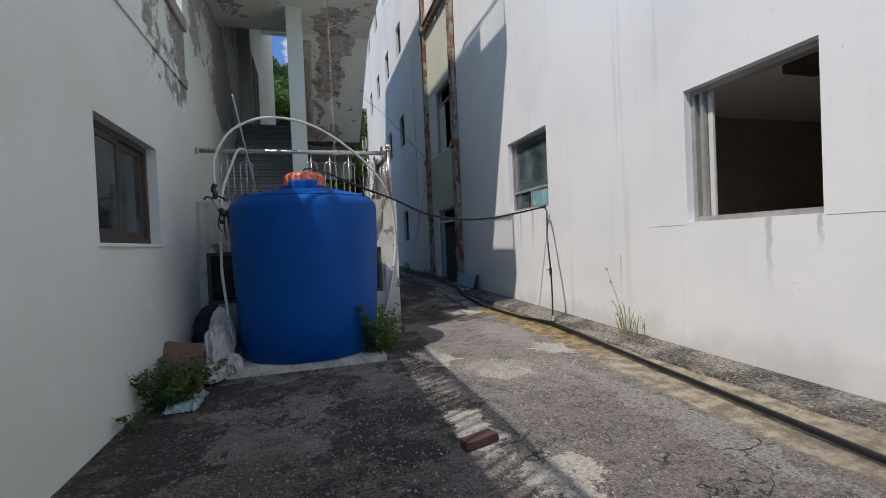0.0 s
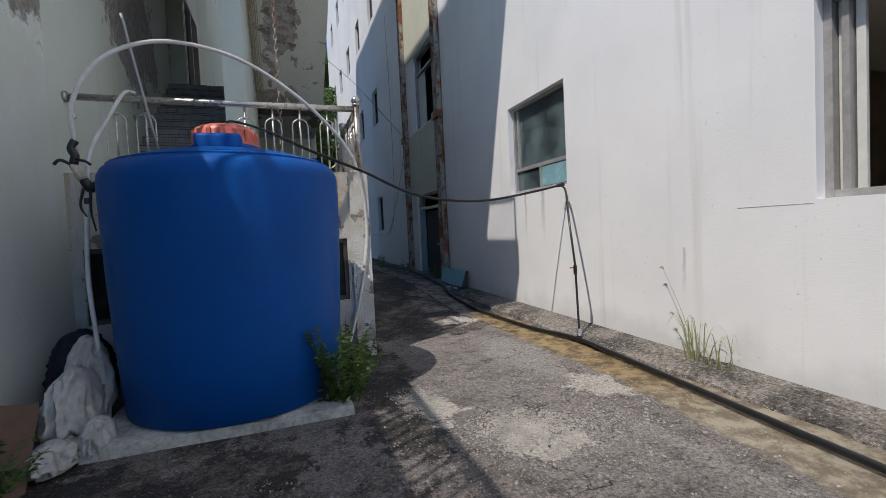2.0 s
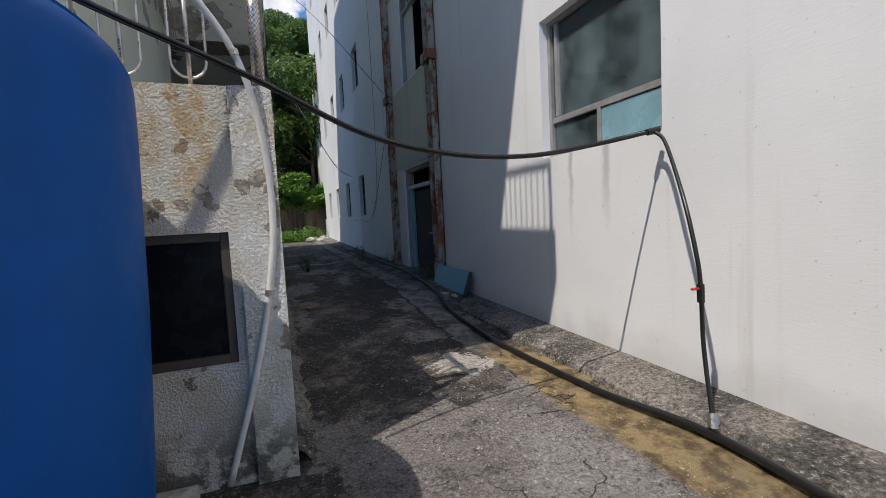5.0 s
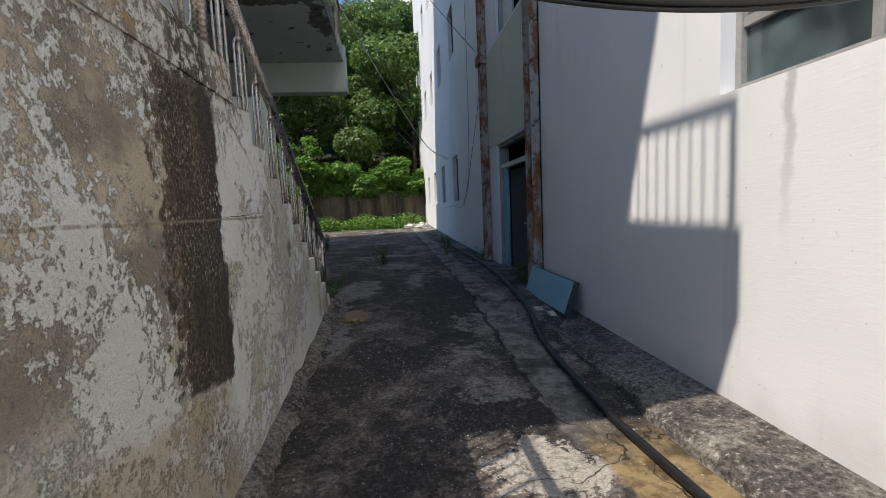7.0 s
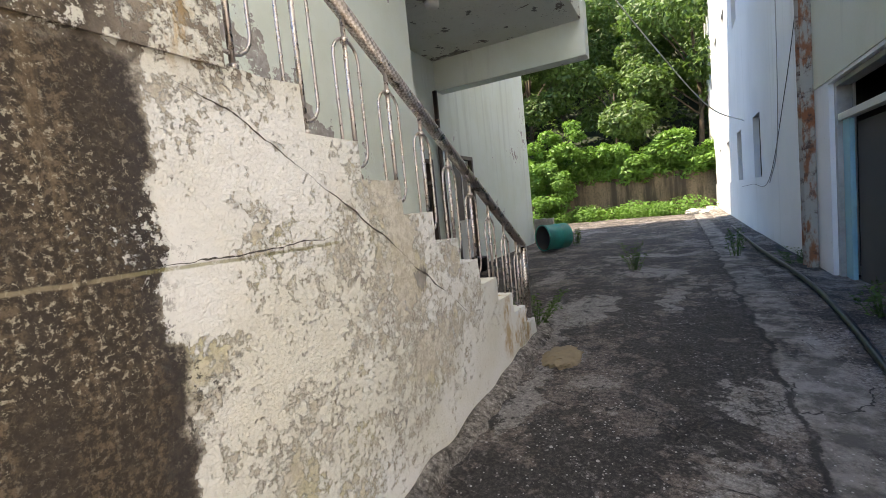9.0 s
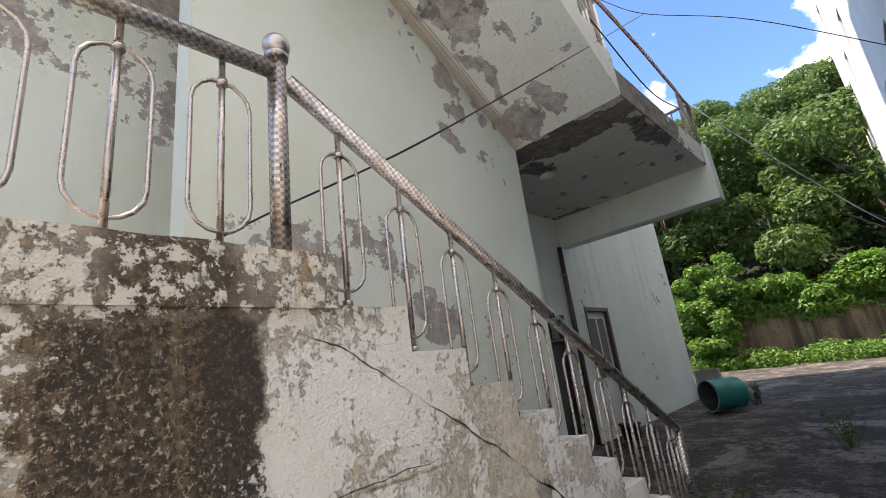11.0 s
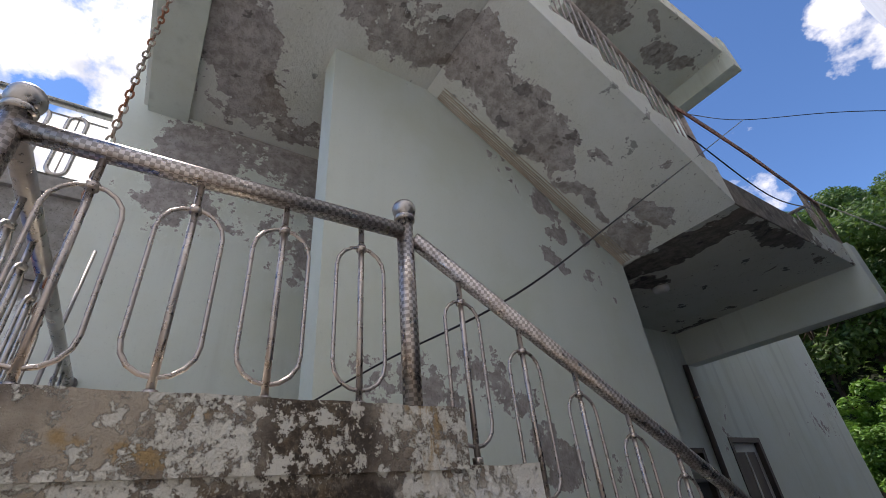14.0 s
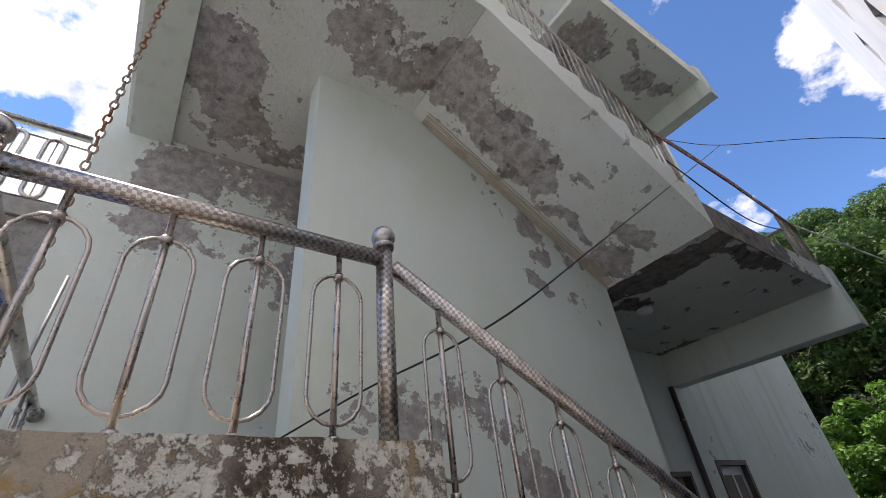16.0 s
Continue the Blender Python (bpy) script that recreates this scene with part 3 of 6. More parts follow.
def soffit_extra(k):
    """Where the paint has come off the undersides."""
    x, y, z = k.axis(0), k.axis(1), k.axis(2)
    low = k.blots(y, x, ((9.55, 0.6, 0.75, 0.55), (10.2, 0.75, 0.45, 0.4), (10.75, 0.6, 0.5, 0.32), (11.25, 0.5, 0.45, 0.3), (11.95, 0.33, 0.4, 0.1), (12.5, 0.75, 0.2, 0.2), (12.55, 0.3, 0.25, 0.3), (11.8, 0.8, 0.12, 0.08), (12.2, 1.15, 0.12, 0.12), (8.1, -0.35, 0.45, 0.5), (8.5, -1.1, 0.5, 0.5), (9.2, -1.3, 0.6, 0.3)))
    high = k.blots(y, x, ((13.6, 0.65, 0.6, 0.55), (15.2, 0.75, 0.45, 0.22), (15.9, 0.9, 0.3, 0.15), (14.6, 1.1, 0.25, 0.15)))
    upper = k.step(z, 8.0, 8.2)
    return k.calc("MULTIPLY", k.calc("ADD", k.calc("MULTIPLY", low, k.calc("SUBTRACT", 1.0, upper)), k.calc("MULTIPLY", high, upper)), 0.19)


def landing_extra(k):
    """Bare along the outer edge and beside the flight, with a few fallen spots."""
    x, y = k.axis(0), k.axis(1)
    spots = k.blots(y, x, ((13.15, 0.5, 0.35, 1.0), (13.6, -0.2, 0.3, 0.25), (15.75, 1.15, 0.2, 0.2), (14.9, 0.8, 0.06, 0.15), (15.3, 1.3, 0.7, 0.08), (13.9, 1.25, 0.8, 0.15)))
    return k.calc("ADD", k.calc("MULTIPLY", spots, 0.17), k.step(x, 1.395, 1.412, 0, 0.14))


def tower_extra(k):
    y, z = k.axis(1), k.axis(2)
    band = k.calc("MULTIPLY", k.step(z, 3.9, 4.6), k.step(y, 7.5, 7.9, 0, 0.13))
    return band


WHITE = plaster_white()
GROUND = ground_mat()
GREEN_CLEAN = painted_wall("pale_green_paint", (0.635, 0.69, 0.63), 0.62, 0.63, size=1.2, streak=0.4, relief=0.3)
GREEN_WORN = painted_wall("flaking_pale_green_paint", (0.635, 0.69, 0.63), 0.56, 0.57, size=1.1, streak=0.25, relief=0.4)
GREEN_LEFT = painted_wall("damp_pale_green_paint", (0.655, 0.7, 0.67), 0.66, 0.72, under=(0.2, 0.19, 0.17), under2=(0.3, 0.29, 0.27), size=1.0, streak=0.04, relief=0.3, extra=left_extra)
GREEN_SPINE = painted_wall("flaking_pale_green_stair_wall", (0.635, 0.69, 0.63), 0.62, 0.628, size=1.2, streak=0.06, relief=0.5, extra=spine_extra)
GREEN_TOWER = painted_wall("flaking_pale_green_tower", (0.635, 0.69, 0.63), 0.6, 0.615, size=1.2, streak=0.2, relief=0.4, extra=tower_extra)
PIER = stucco()
SOFFIT = painted_wall("peeling_soffit_paint", (0.74, 0.76, 0.71), 0.6, 0.608, under=(0.3, 0.27, 0.25), under2=(0.52, 0.495, 0.47), size=1.3, streak=0.12, relief=0.9, extra=soffit_extra, mould=0.55)
STAIR_SIDE = stair_side()
CONCRETE = plain("weathered_concrete", (0.3, 0.285, 0.26), 0.9, vary=0.4, scale=14, bump=0.5)
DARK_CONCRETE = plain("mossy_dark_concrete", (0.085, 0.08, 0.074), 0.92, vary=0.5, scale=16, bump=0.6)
SOFFIT_SOUND = painted_wall("stained_landing_soffit", (0.6, 0.625, 0.575), 0.6, 0.608, under=(0.1, 0.088, 0.08), under2=(0.24, 0.22, 0.2), size=1.0, streak=0.15, relief=0.7, extra=landing_extra, mould=0.8)
FROST = plain("frosted_blue_glass", (0.2, 0.36, 0.42), 0.25, vary=0.2, scale=6)
STEEL = steel_mat()
STEEL_ROD = plain("stainless_steel_rod", (0.46, 0.41, 0.375), 0.3, 0.92, vary=0.12, scale=30)
STEEL_PLAIN = plain("dull_stainless_steel", (0.52, 0.49, 0.46), 0.32, 0.9, vary=0.3, scale=20)
RUST = rust_mat()
RAIL_OLD = plain("rust_stained_white_paint", (0.42, 0.36, 0.32), 0.7, vary=0.45, scale=25)
ALU = plain("grey_aluminium_frame", (0.36, 0.35, 0.34), 0.45, 0.3, vary=0.25, scale=15)
BROWN_FRAME = plain("dark_brown_frame", (0.07, 0.055, 0.045), 0.5, vary=0.35, scale=15)
GLASS = glass_mat("window_glass", (0.5, 0.62, 0.66))
GLASS_DARK = glass_mat("dark_glass_with_film", (0.25, 0.3, 0.29), 0.06)
INSIDE = plain("dim_room_wallpaper", (0.42, 0.34, 0.26), 0.85, vary=0.2, scale=5)
INSIDE_PALE = plain("dim_room_ceiling", (0.75, 0.72, 0.66), 0.85, vary=0.08, scale=5)
# near black, so that the lack of light indoors is in the colour
INSIDE_DARK = plain("unlit_inside_dark", (0.06, 0.06, 0.062), 0.85, vary=0.3, scale=5)
RED_HOSE = plain("faded_red_hose", (0.26, 0.085, 0.06), 0.6, vary=0.3, scale=14)
def strap_mat():
    k = Mat("faded_woven_strap", 0.85)
    t = k.n.new("ShaderNodeTexChecker")
    t.inputs["Scale"].default_value = 26
    k.l.new(k.pos, t.inputs["Vector"])
    k.color(k.mix(k.calc("MULTIPLY", t.outputs["Fac"], k.step(k.noise(5, 4), 0.35, 0.6, 0.4, 1.0)), (0.5, 0.34, 0.3), (0.24, 0.09, 0.07)))
    return k.m


STRAP = strap_mat()
FOIL = plain("pale_dirty_plastic", (0.3, 0.42, 0.42), 0.45, vary=0.5, scale=16)
TAN = plain("tan_stained_strip", (0.5, 0.43, 0.33), 0.85, vary=0.35, scale=20, bump=0.4)
NAVY = plain("dark_navy_cloth", (0.012, 0.014, 0.022), 0.85, vary=0.3, scale=14)
WHITE_DOOR = plain("off_white_door_paint", (0.6, 0.6, 0.57), 0.55, vary=0.12, scale=8)
BLUE = plain("blue_tank_plastic", (0.0, 0.072, 0.3), 0.45, vary=0.14, scale=6)
BLUE.node_tree.nodes["Principled BSDF"].inputs["Specular IOR Level"].default_value = 0.13
# opaque pane; the darkness behind the window is put into its black
UNLIT_PANE = plain("pane_black_as_unlit_room", (0.008, 0.009, 0.01), 0.25, vary=0.3, scale=5)
UNLIT_PANE.node_tree.nodes["Principled BSDF"].inputs["Specular IOR Level"].default_value = 0.2
ORANGE = plain("faded_orange_plastic", (0.62, 0.135, 0.085), 0.5, vary=0.2, scale=12)
BLACK = plain("black_rubber_hose", (0.011, 0.011, 0.012), 0.36, vary=0.3, scale=30)
PVC = plain("white_pvc_hose", (0.62, 0.61, 0.57), 0.45, vary=0.18, scale=18)
PAD = plain("chipped_white_concrete", (0.53, 0.515, 0.46), 0.85, vary=0.55, scale=22, bump=0.4)
SACK = plain("dirty_white_sacking", (0.52, 0.5, 0.46), 0.9, vary=0.3, scale=14, bump=0.4)
BOARD = plain("weathered_brown_board", (0.16, 0.095, 0.065), 0.85, vary=0.35, scale=10, bump=0.3)
CYAN = plain("light_blue_panel_paint", (0.2, 0.42, 0.5), 0.5, vary=0.15, scale=8)
TEAL = plain("teal_plastic", (0.01, 0.2, 0.17), 0.45, vary=0.25, scale=8)
# clay red darkened, the railing's shadow over the brick being in the colour
BRICK = plain("red_clay_brick", (0.075, 0.036, 0.028), 0.9, vary=0.4, scale=20, bump=0.5)
TILE = plain("grey_riser_tile", (0.27, 0.26, 0.245), 0.6, vary=0.35, scale=9, bump=0.2)
RED = plain("red_valve_plastic", (0.5, 0.02, 0.02), 0.4, vary=0.15, scale=20)
BARK = plain("brown_bark", (0.09, 0.065, 0.045), 0.95, vary=0.4, scale=12, bump=0.6)
WEED = leaf_mat("weed_leaf", (0.016, 0.038, 0.009), (0.09, 0.165, 0.03))
GRASS = leaf_mat("pale_grass_blade", (0.17, 0.19, 0.08), (0.44, 0.43, 0.24))
TREE_LEAF = leaf_mat("tree_leaf", (0.018, 0.042, 0.01), (0.11, 0.2, 0.04))
VINE_LEAF = leaf_mat("vine_leaf", (0.045, 0.12, 0.016), (0.15, 0.3, 0.045))
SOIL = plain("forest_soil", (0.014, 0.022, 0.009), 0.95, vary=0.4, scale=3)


def old_wall():
    k = Mat("stained_retaining_wall", 0.92)
    run = k.noise(1.0, 6, 0.65, k.scaled(2.2, 2.2, 0.25))
    c = k.mix(k.step(run, 0.38, 0.62), (0.045, 0.033, 0.022), (0.175, 0.13, 0.085))
    c = k.mix(k.step(k.noise(12, 5), 0.45, 0.7, 0, 0.6), c, (0.055, 0.05, 0.03))
    k.color(c).bump(k.noise(20, 4), 0.4, 0.02)
    return k.m


OLD_WALL = old_wall()


# ---- mesh helpers ----
def mesh_of(bm, name, mat, smooth=False):
    me = bpy.data.meshes.new(name)
    bmesh.ops.recalc_face_normals(bm, faces=bm.faces[:])
    bm.to_mesh(me)
    bm.free()
    me.materials.append(mat)
    if smooth:
        me.polygons.foreach_set("use_smooth", [True] * len(me.polygons))
    return me


def thing(name, label, category, at=(0, 0, 0), group="", kind=""):
    ob = tagged(new(name), label, category, group, kind)
    ob.empty_display_size = 0.1
    ob.location = at
    return ob


def part(name, bm, mat, parent, label="", smooth=False, at=None):
    """Links a bmesh (or a ready mesh) in world places as one mesh object under a thing or a part."""
    me = bm if isinstance(bm, bpy.types.Mesh) else mesh_of(bm, name, mat, smooth)
    ob = new(name, me)
    if parent is not None:
        base = parent.location if parent.parent is None else Vector((0, 0, 0))
        ob.parent = parent
        ob.matrix_parent_inverse = Matrix.Translation(-base)
    if at is not None:
        ob.matrix_basis = at
    if label:
        ob["label"] = label
    return ob


def solid(name, bm, mat, label, category="", kind="structure", smooth=False, group=""):
    return tagged(part(name, bm, mat, None, smooth=smooth), label, category, group, kind)


def box(x0, x1, y0, y1, z0, z1, bevel=0.0, bm=None, m=None):
    bm = bm or bmesh.new()
    made = bmesh.ops.create_cube(bm, size=1)["verts"]
    bmesh.ops.scale(bm, vec=(x1 - x0, y1 - y0, z1 - z0), verts=made)
    bmesh.ops.translate(bm, vec=((x0 + x1) / 2, (y0 + y1) / 2, (z0 + z1) / 2), verts=made)
    if bevel:
        edges = list({e for v in made for e in v.link_edges})
        bmesh.ops.bevel(bm, geom=edges, offset=bevel, segments=2, affect="EDGES", profile=0.6)
    if m is not None:
        bmesh.ops.transform(bm, matrix=m, verts=bm.verts[:])
    return bm


def prism(outline, x0, x1, bm=None):
    """An outline in (y, z), drawn out from x0 to x1."""
    bm = bm or bmesh.new()
    a = [bm.verts.new((x0, y, z)) for y, z in outline]
    b = [bm.verts.new((x1, y, z)) for y, z in outline]
    bm.faces.new(a)
    bm.faces.new(b[::-1])
    n = len(outline)
    for i in range(n):
        bm.faces.new((a[i], b[i], b[(i + 1) % n], a[(i + 1) % n]))
    return bm


def tube(points, r, sides=10, bm=None, closed=False, taper=None):
    bm = bm or bmesh.new()
    pts = [Vector(p) for p in points]
    n = len(pts)
    rings, up = [], None
    for i, p in enumerate(pts):
        a = pts[i - 1] if (i or closed) else p
        b = pts[(i + 1) % n] if (i < n - 1 or closed) else p
        way = (b - a).normalized()
        if up is None:
            up = Vector((0, 0, 1)) if abs(way.z) < 0.9 else Vector((1, 0, 0))
        side = way.cross(up).normalized()
        up = side.cross(way).normalized()
        rr = r if taper is None else r + (taper - r) * i / (n - 1)
        rings.append([bm.verts.new(p + rr * (side * math.cos(2 * math.pi * j / sides) + up * math.sin(2 * math.pi * j / sides))) for j in range(sides)])
    for i in range(n if closed else n - 1):
        a, b = rings[i], rings[(i + 1) % n]
        for j in range(sides):
            bm.faces.new((a[j], a[(j + 1) % sides], b[(j + 1) % sides], b[j]))
    if not closed:
        bm.faces.new(rings[0][::-1])
        bm.faces.new(rings[-1])
    return bm


def lathe(profile, centre, sides=48, bm=None):
    """A turned body from (radius, height) pairs."""
    bm = bm or bmesh.new()
    cx, cy, cz = centre
    rings = []
    for r, z in profile:
        rings.append([bm.verts.new((cx + r * math.cos(2 * math.pi * j / sides), cy + r * math.sin(2 * math.pi * j / sides), cz + z)) for j in range(sides)])
    for a, b in zip(rings, rings[1:]):
        for j in range(sides):
            bm.faces.new((a[j], a[(j + 1) % sides], b[(j + 1) % sides], b[j]))
    bm.faces.new(rings[0][::-1])
    bm.faces.new(rings[-1])
    return bm


def smooth_line(points, steps=8):
    """A rounded line through the points."""
    p = [Vector(q) for q in points]
    p = [p[0] * 2 - p[1], *p, p[-1] * 2 - p[-2]]
    out = []
    for i in range(1, len(p) - 2):
        a, b, c, d = p[i - 1:i + 3]
        for s in range(steps):
            t = s / steps
            out.append(0.5 * (2 * b + (c - a) * t + (2 * a - 5 * b + 4 * c - d) * t * t + (3 * b - a - 3 * c + d) * t ** 3))
    return out + [p[-2]]


def sheet(us, vs, holes, lo, hi, upright_axis="x"):
    """A wall across its thickness lo to hi, over the spans us and vs, with real openings (u0, u1, v0, v1)."""
    u = sorted({us[0], us[1], *[h[i] for h in holes for i in (0, 1)]})
    v = sorted({vs[0], vs[1], *[h[i] for h in holes for i in (2, 3)]})
    bm, pool = bmesh.new(), {}

    def at(d, a, b):
        key = (d, round(a, 4), round(b, 4))
        if key not in pool:
            pool[key] = bm.verts.new((d, a, b) if upright_axis == "x" else (a, d, b))
        return pool[key]

    def full(i, j):
        if not (0 <= i < len(u) - 1 and 0 <= j < len(v) - 1):
            return False
        a, b = (u[i] + u[i + 1]) / 2, (v[j] + v[j + 1]) / 2
        return not any(h[0] < a < h[1] and h[2] < b < h[3] for h in holes)

    for i in range(len(u) - 1):
        for j in range(len(v) - 1):
            if not full(i, j):
                continue
            a, b, c, d = u[i], u[i + 1], v[j], v[j + 1]
            for k in (lo, hi):
                bm.faces.new((at(k, a, c), at(k, b, c), at(k, b, d), at(k, a, d)))
            for (p, q), (ii, jj) in ((((a, c), (a, d)), (i - 1, j)), (((b, c), (b, d)), (i + 1, j)), (((a, c), (b, c)), (i, j - 1)), (((a, d), (b, d)), (i, j + 1))):
                if not full(ii, jj):
                    bm.faces.new((at(lo, *p), at(hi, *p), at(hi, *q), at(lo, *q)))
    return bm


def ground_z(y):
    def ease(t):
        t = min(1, max(0, t))
        return t * t * (3 - 2 * t)
    return 0.29 * ease((y - 8.2) / 6.0) + 0.07 * ease((y - 14) / 12)


# ---- ground ----
def build_ground():
    xs = [-400, -120, -40, -14, -6, *np.arange(-2, 6.01, 0.5), 10, 20, 45, 120, 400]
    ys = [-400, -120, -40, -14, *np.arange(-8, 38.01, 0.5), 44, 60, 120, 400]
    bm = bmesh.new()
    grid = [[bm.verts.new((x, y, ground_z(y) + (0.018 * noise.noise((x * 0.7, y * 0.7, 0)) if abs(x) < 8 and abs(y) < 40 else 0))) for x in xs] for y in ys]
    for j in range(len(ys) - 1):
        for i in range(len(xs) - 1):
            bm.faces.new((grid[j][i], grid[j][i + 1], grid[j + 1][i + 1], grid[j + 1][i]))
    solid("ground", bm, GROUND, "cracked dark asphalt and patched concrete lane", "ground", smooth=True)


build_ground()


def plinth():
    """The raised concrete footing along the white building, with a chipped edge."""
    bm, rows = bmesh.new(), []
    for i in range(216):
        y = -8 + i * 0.21
        top = 0.025 + 0.013 * max(0, min(14, y - 1.5)) + max(0, y - 16) * 0.018
        edge = 3.86 + 0.06 * noise.noise((0, y * 1.3, 3)) + 0.05 * noise.noise((0, y * 6, 5))
        rows.append([bm.verts.new(p) for p in ((edge - 0.05, y, ground_z(y) - 0.1), (edge - 0.01, y, (top + ground_z(y)) * 0.5), (edge + 0.07 + 0.04 * noise.noise((2, y * 5, 0)), y, top - 0.012 + 0.014 * noise.noise((1, y * 3, 0))), (4.15, y, top + 0.006), (4.34, y, top + 0.025))])
    for a, b in zip(rows, rows[1:]):
        for j in range(4):
            bm.faces.new((a[j], a[j + 1], b[j + 1], b[j]))
    solid("plinth", bm, PLINTH, "dark mossy concrete footing with crumbling edge", "kerb")


PLINTH = Mat("lichened_footing", 0.92)
_f = PLINTH.noise(30, 8, 0.8)
_g = PLINTH.noise(1.7, 8, 0.72)
PLINTH.color(PLINTH.mix(PLINTH.step(_f, 0.57, 0.62), PLINTH.mix(PLINTH.step(_g, 0.4, 0.6), PLINTH.mix(PLINTH.step(_f, 0.4, 0.55), (0.018, 0.016, 0.014), (0.09, 0.082, 0.073)), PLINTH.mix(PLINTH.step(_f, 0.4, 0.55), (0.09, 0.079, 0.068), (0.29, 0.26, 0.23))), (0.46, 0.44, 0.4)))
PLINTH.bump(_f, 0.9, 0.03)
PLINTH = PLINTH.m
plinth()

# ---- white building ----
RW = 4.33
WIN_A, WIN_B = (2.82, 4.3, 1.61, 3.17), (7.54, 9.25, 2.1, 3.63)
DOOR_LOW, DOOR_UP = (13.1, 15.25, 0.22, 2.62), (13.0, 15.0, 4.55, 6.7)
FAR_WINDOWS = [(20.3 + 3.29 * i, 21.35 + 3.29 * i, z, z + 1.42) for i in range(5) for z in (1.65, 6.12, 10.42, 14.6)]
FAR_WINDOWS += [(4.6, 6.3, 6.2, 7.7), (13.2, 14.9, 8.95, 10.6)]
solid("wall_white", sheet((-8, 37.2), (-0.3, 24), [WIN_A, WIN_B, DOOR_LOW, DOOR_UP, *FAR_WINDOWS], RW, RW + 0.25), WHITE, "white rendered building wall with rain streaks", "wall")
solid("wall_white_end", box(RW + 0.25, 14, 36.95, 37.2, -0.3, 24), WHITE, "white rendered end wall", "wall")
solid("wall_white_back", box(13.75, 14, -8, 36.95, -0.3, 24), WHITE, "white rendered back wall", "wall")
solid("wall_white_front", box(RW + 0.25, 13.75, -8, -7.75, -0.3, 24), WHITE, "white rendered front wall", "wall")
for _i, _z in enumerate((0.3, 4.25, 8.5, 12.8, 17.0, 23.8)):
    solid("floor_slab", box(RW + 0.25, 13.75, -7.75, 36.95, _z - 0.15, _z), INSIDE_PALE, "plain concrete floor slab", "floor")
solid("room_wall", box(RW + 0.25, 9.9, 5.6, 5.75, 0.3, 4.1), INSIDE, "brown papered room wall", "wall")
solid("room_wall", box(RW + 0.25, 9.9, -0.5, -0.35, 0.3, 4.1), INSIDE, "brown papered room wall", "wall")
solid("room_wall", box(8.6, 8.75, -0.35, 5.6, 0.3, 4.1), INSIDE, "brown papered room wall", "wall")
solid("ceiling", box(RW + 0.25, 8.6, -0.35, 5.6, 3.3, 3.4), INSIDE_PALE, "pale papered room ceiling", "ceiling")
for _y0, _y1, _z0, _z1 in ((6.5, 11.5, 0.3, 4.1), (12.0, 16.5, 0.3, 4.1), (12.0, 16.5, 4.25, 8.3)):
    solid("room_wall", box(7.4, 7.5, _y0, _y1, _z0, _z1), INSIDE_DARK, "bare room wall coloured dark as if unlit", "wall")
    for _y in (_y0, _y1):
        solid("room_wall", box(RW + 0.25, 7.4, _y - 0.05, _y + 0.05, _z0, _z1), INSIDE_DARK, "bare room wall coloured dark as if unlit", "wall")


def frame_bars(win, name_at, mat, x0, x1, thick, bars=(), sills=True, parent=None):
    """Four frame bars round an opening in an x wall, and bars inside it: ('v', y) or ('h', z)."""
    a, b, c, d = win
    part("window_frame", box(x0, x1, a, a + thick, c, d, 0.006), mat, parent)
    part("window_frame", box(x0, x1, b - thick, b, c, d, 0.006), mat, parent)
    part("window_frame", box(x0, x1, a + thick, b - thick, c, c + thick, 0.006), mat, parent)
    part("window_frame", box(x0, x1, a + thick, b - thick, d - thick, d, 0.006), mat, parent)


def window(name, win, x0, label, mat, glass, split_v=(), split_h=(), thick=0.05, depth=0.09, panes=True):
    a, b, c, d = win
    w = thing(name, label, "window", (x0, (a + b) / 2, c), kind="structure")
    frame_bars(win, name, mat, x0, x0 + depth, thick, parent=w)
    for y, z0, z1 in split_v:
        part("mullion", box(x0 + 0.01, x0 + depth - 0.01, y - 0.025, y + 0.025, z0, z1, 0.005), mat, w)
    for z, y0, y1 in split_h:
        part("transom", box(x0 + 0.012, x0 + depth - 0.012, y0, y1, z - 0.03, z + 0.03, 0.005), mat, w)
    if panes:
        g = part("pane", box(x0 + depth * 0.45, x0 + depth * 0.45 + 0.006, a + thick, b - thick, c + thick, d - thick), glass, w)
        g.visible_shadow = False
    return w


window("window_1", WIN_A, RW + 0.1, "grey aluminium sliding window frame without panes", ALU, GLASS, split_v=((4.16, 1.66, 3.12),), thick=0.06, depth=0.12, panes=False)
_sash = thing("window_sash", "white inner sash pushed to the window side", "window sash", (RW + 0.2, 4.1, 1.67))
part("stile", box(RW + 0.165, RW + 0.2, 4.06, 4.12, 1.67, 3.11, 0.004), WHITE_DOOR, _sash)
part("stile", box(RW + 0.17, RW + 0.205, 4.18, 4.235, 1.67, 3.11, 0.004), WHITE_DOOR, _sash)
_w = window("window_2", WIN_B, RW + 0.1, "grey aluminium window with panes tinted as if reflecting sky", ALU, GLASS, split_h=((2.52, 7.59, 9.2),), split_v=((8.42, 2.15, 2.5),))
part("pane", box(RW + 0.125, RW + 0.132, 7.6, 8.39, 2.16, 2.48), FROST, _w, "frosted light blue pane")
part("sash", box(RW + 0.11, RW + 0.15, 9.08, 9.13, 2.56, 3.57, 0.004), ALU, _w)
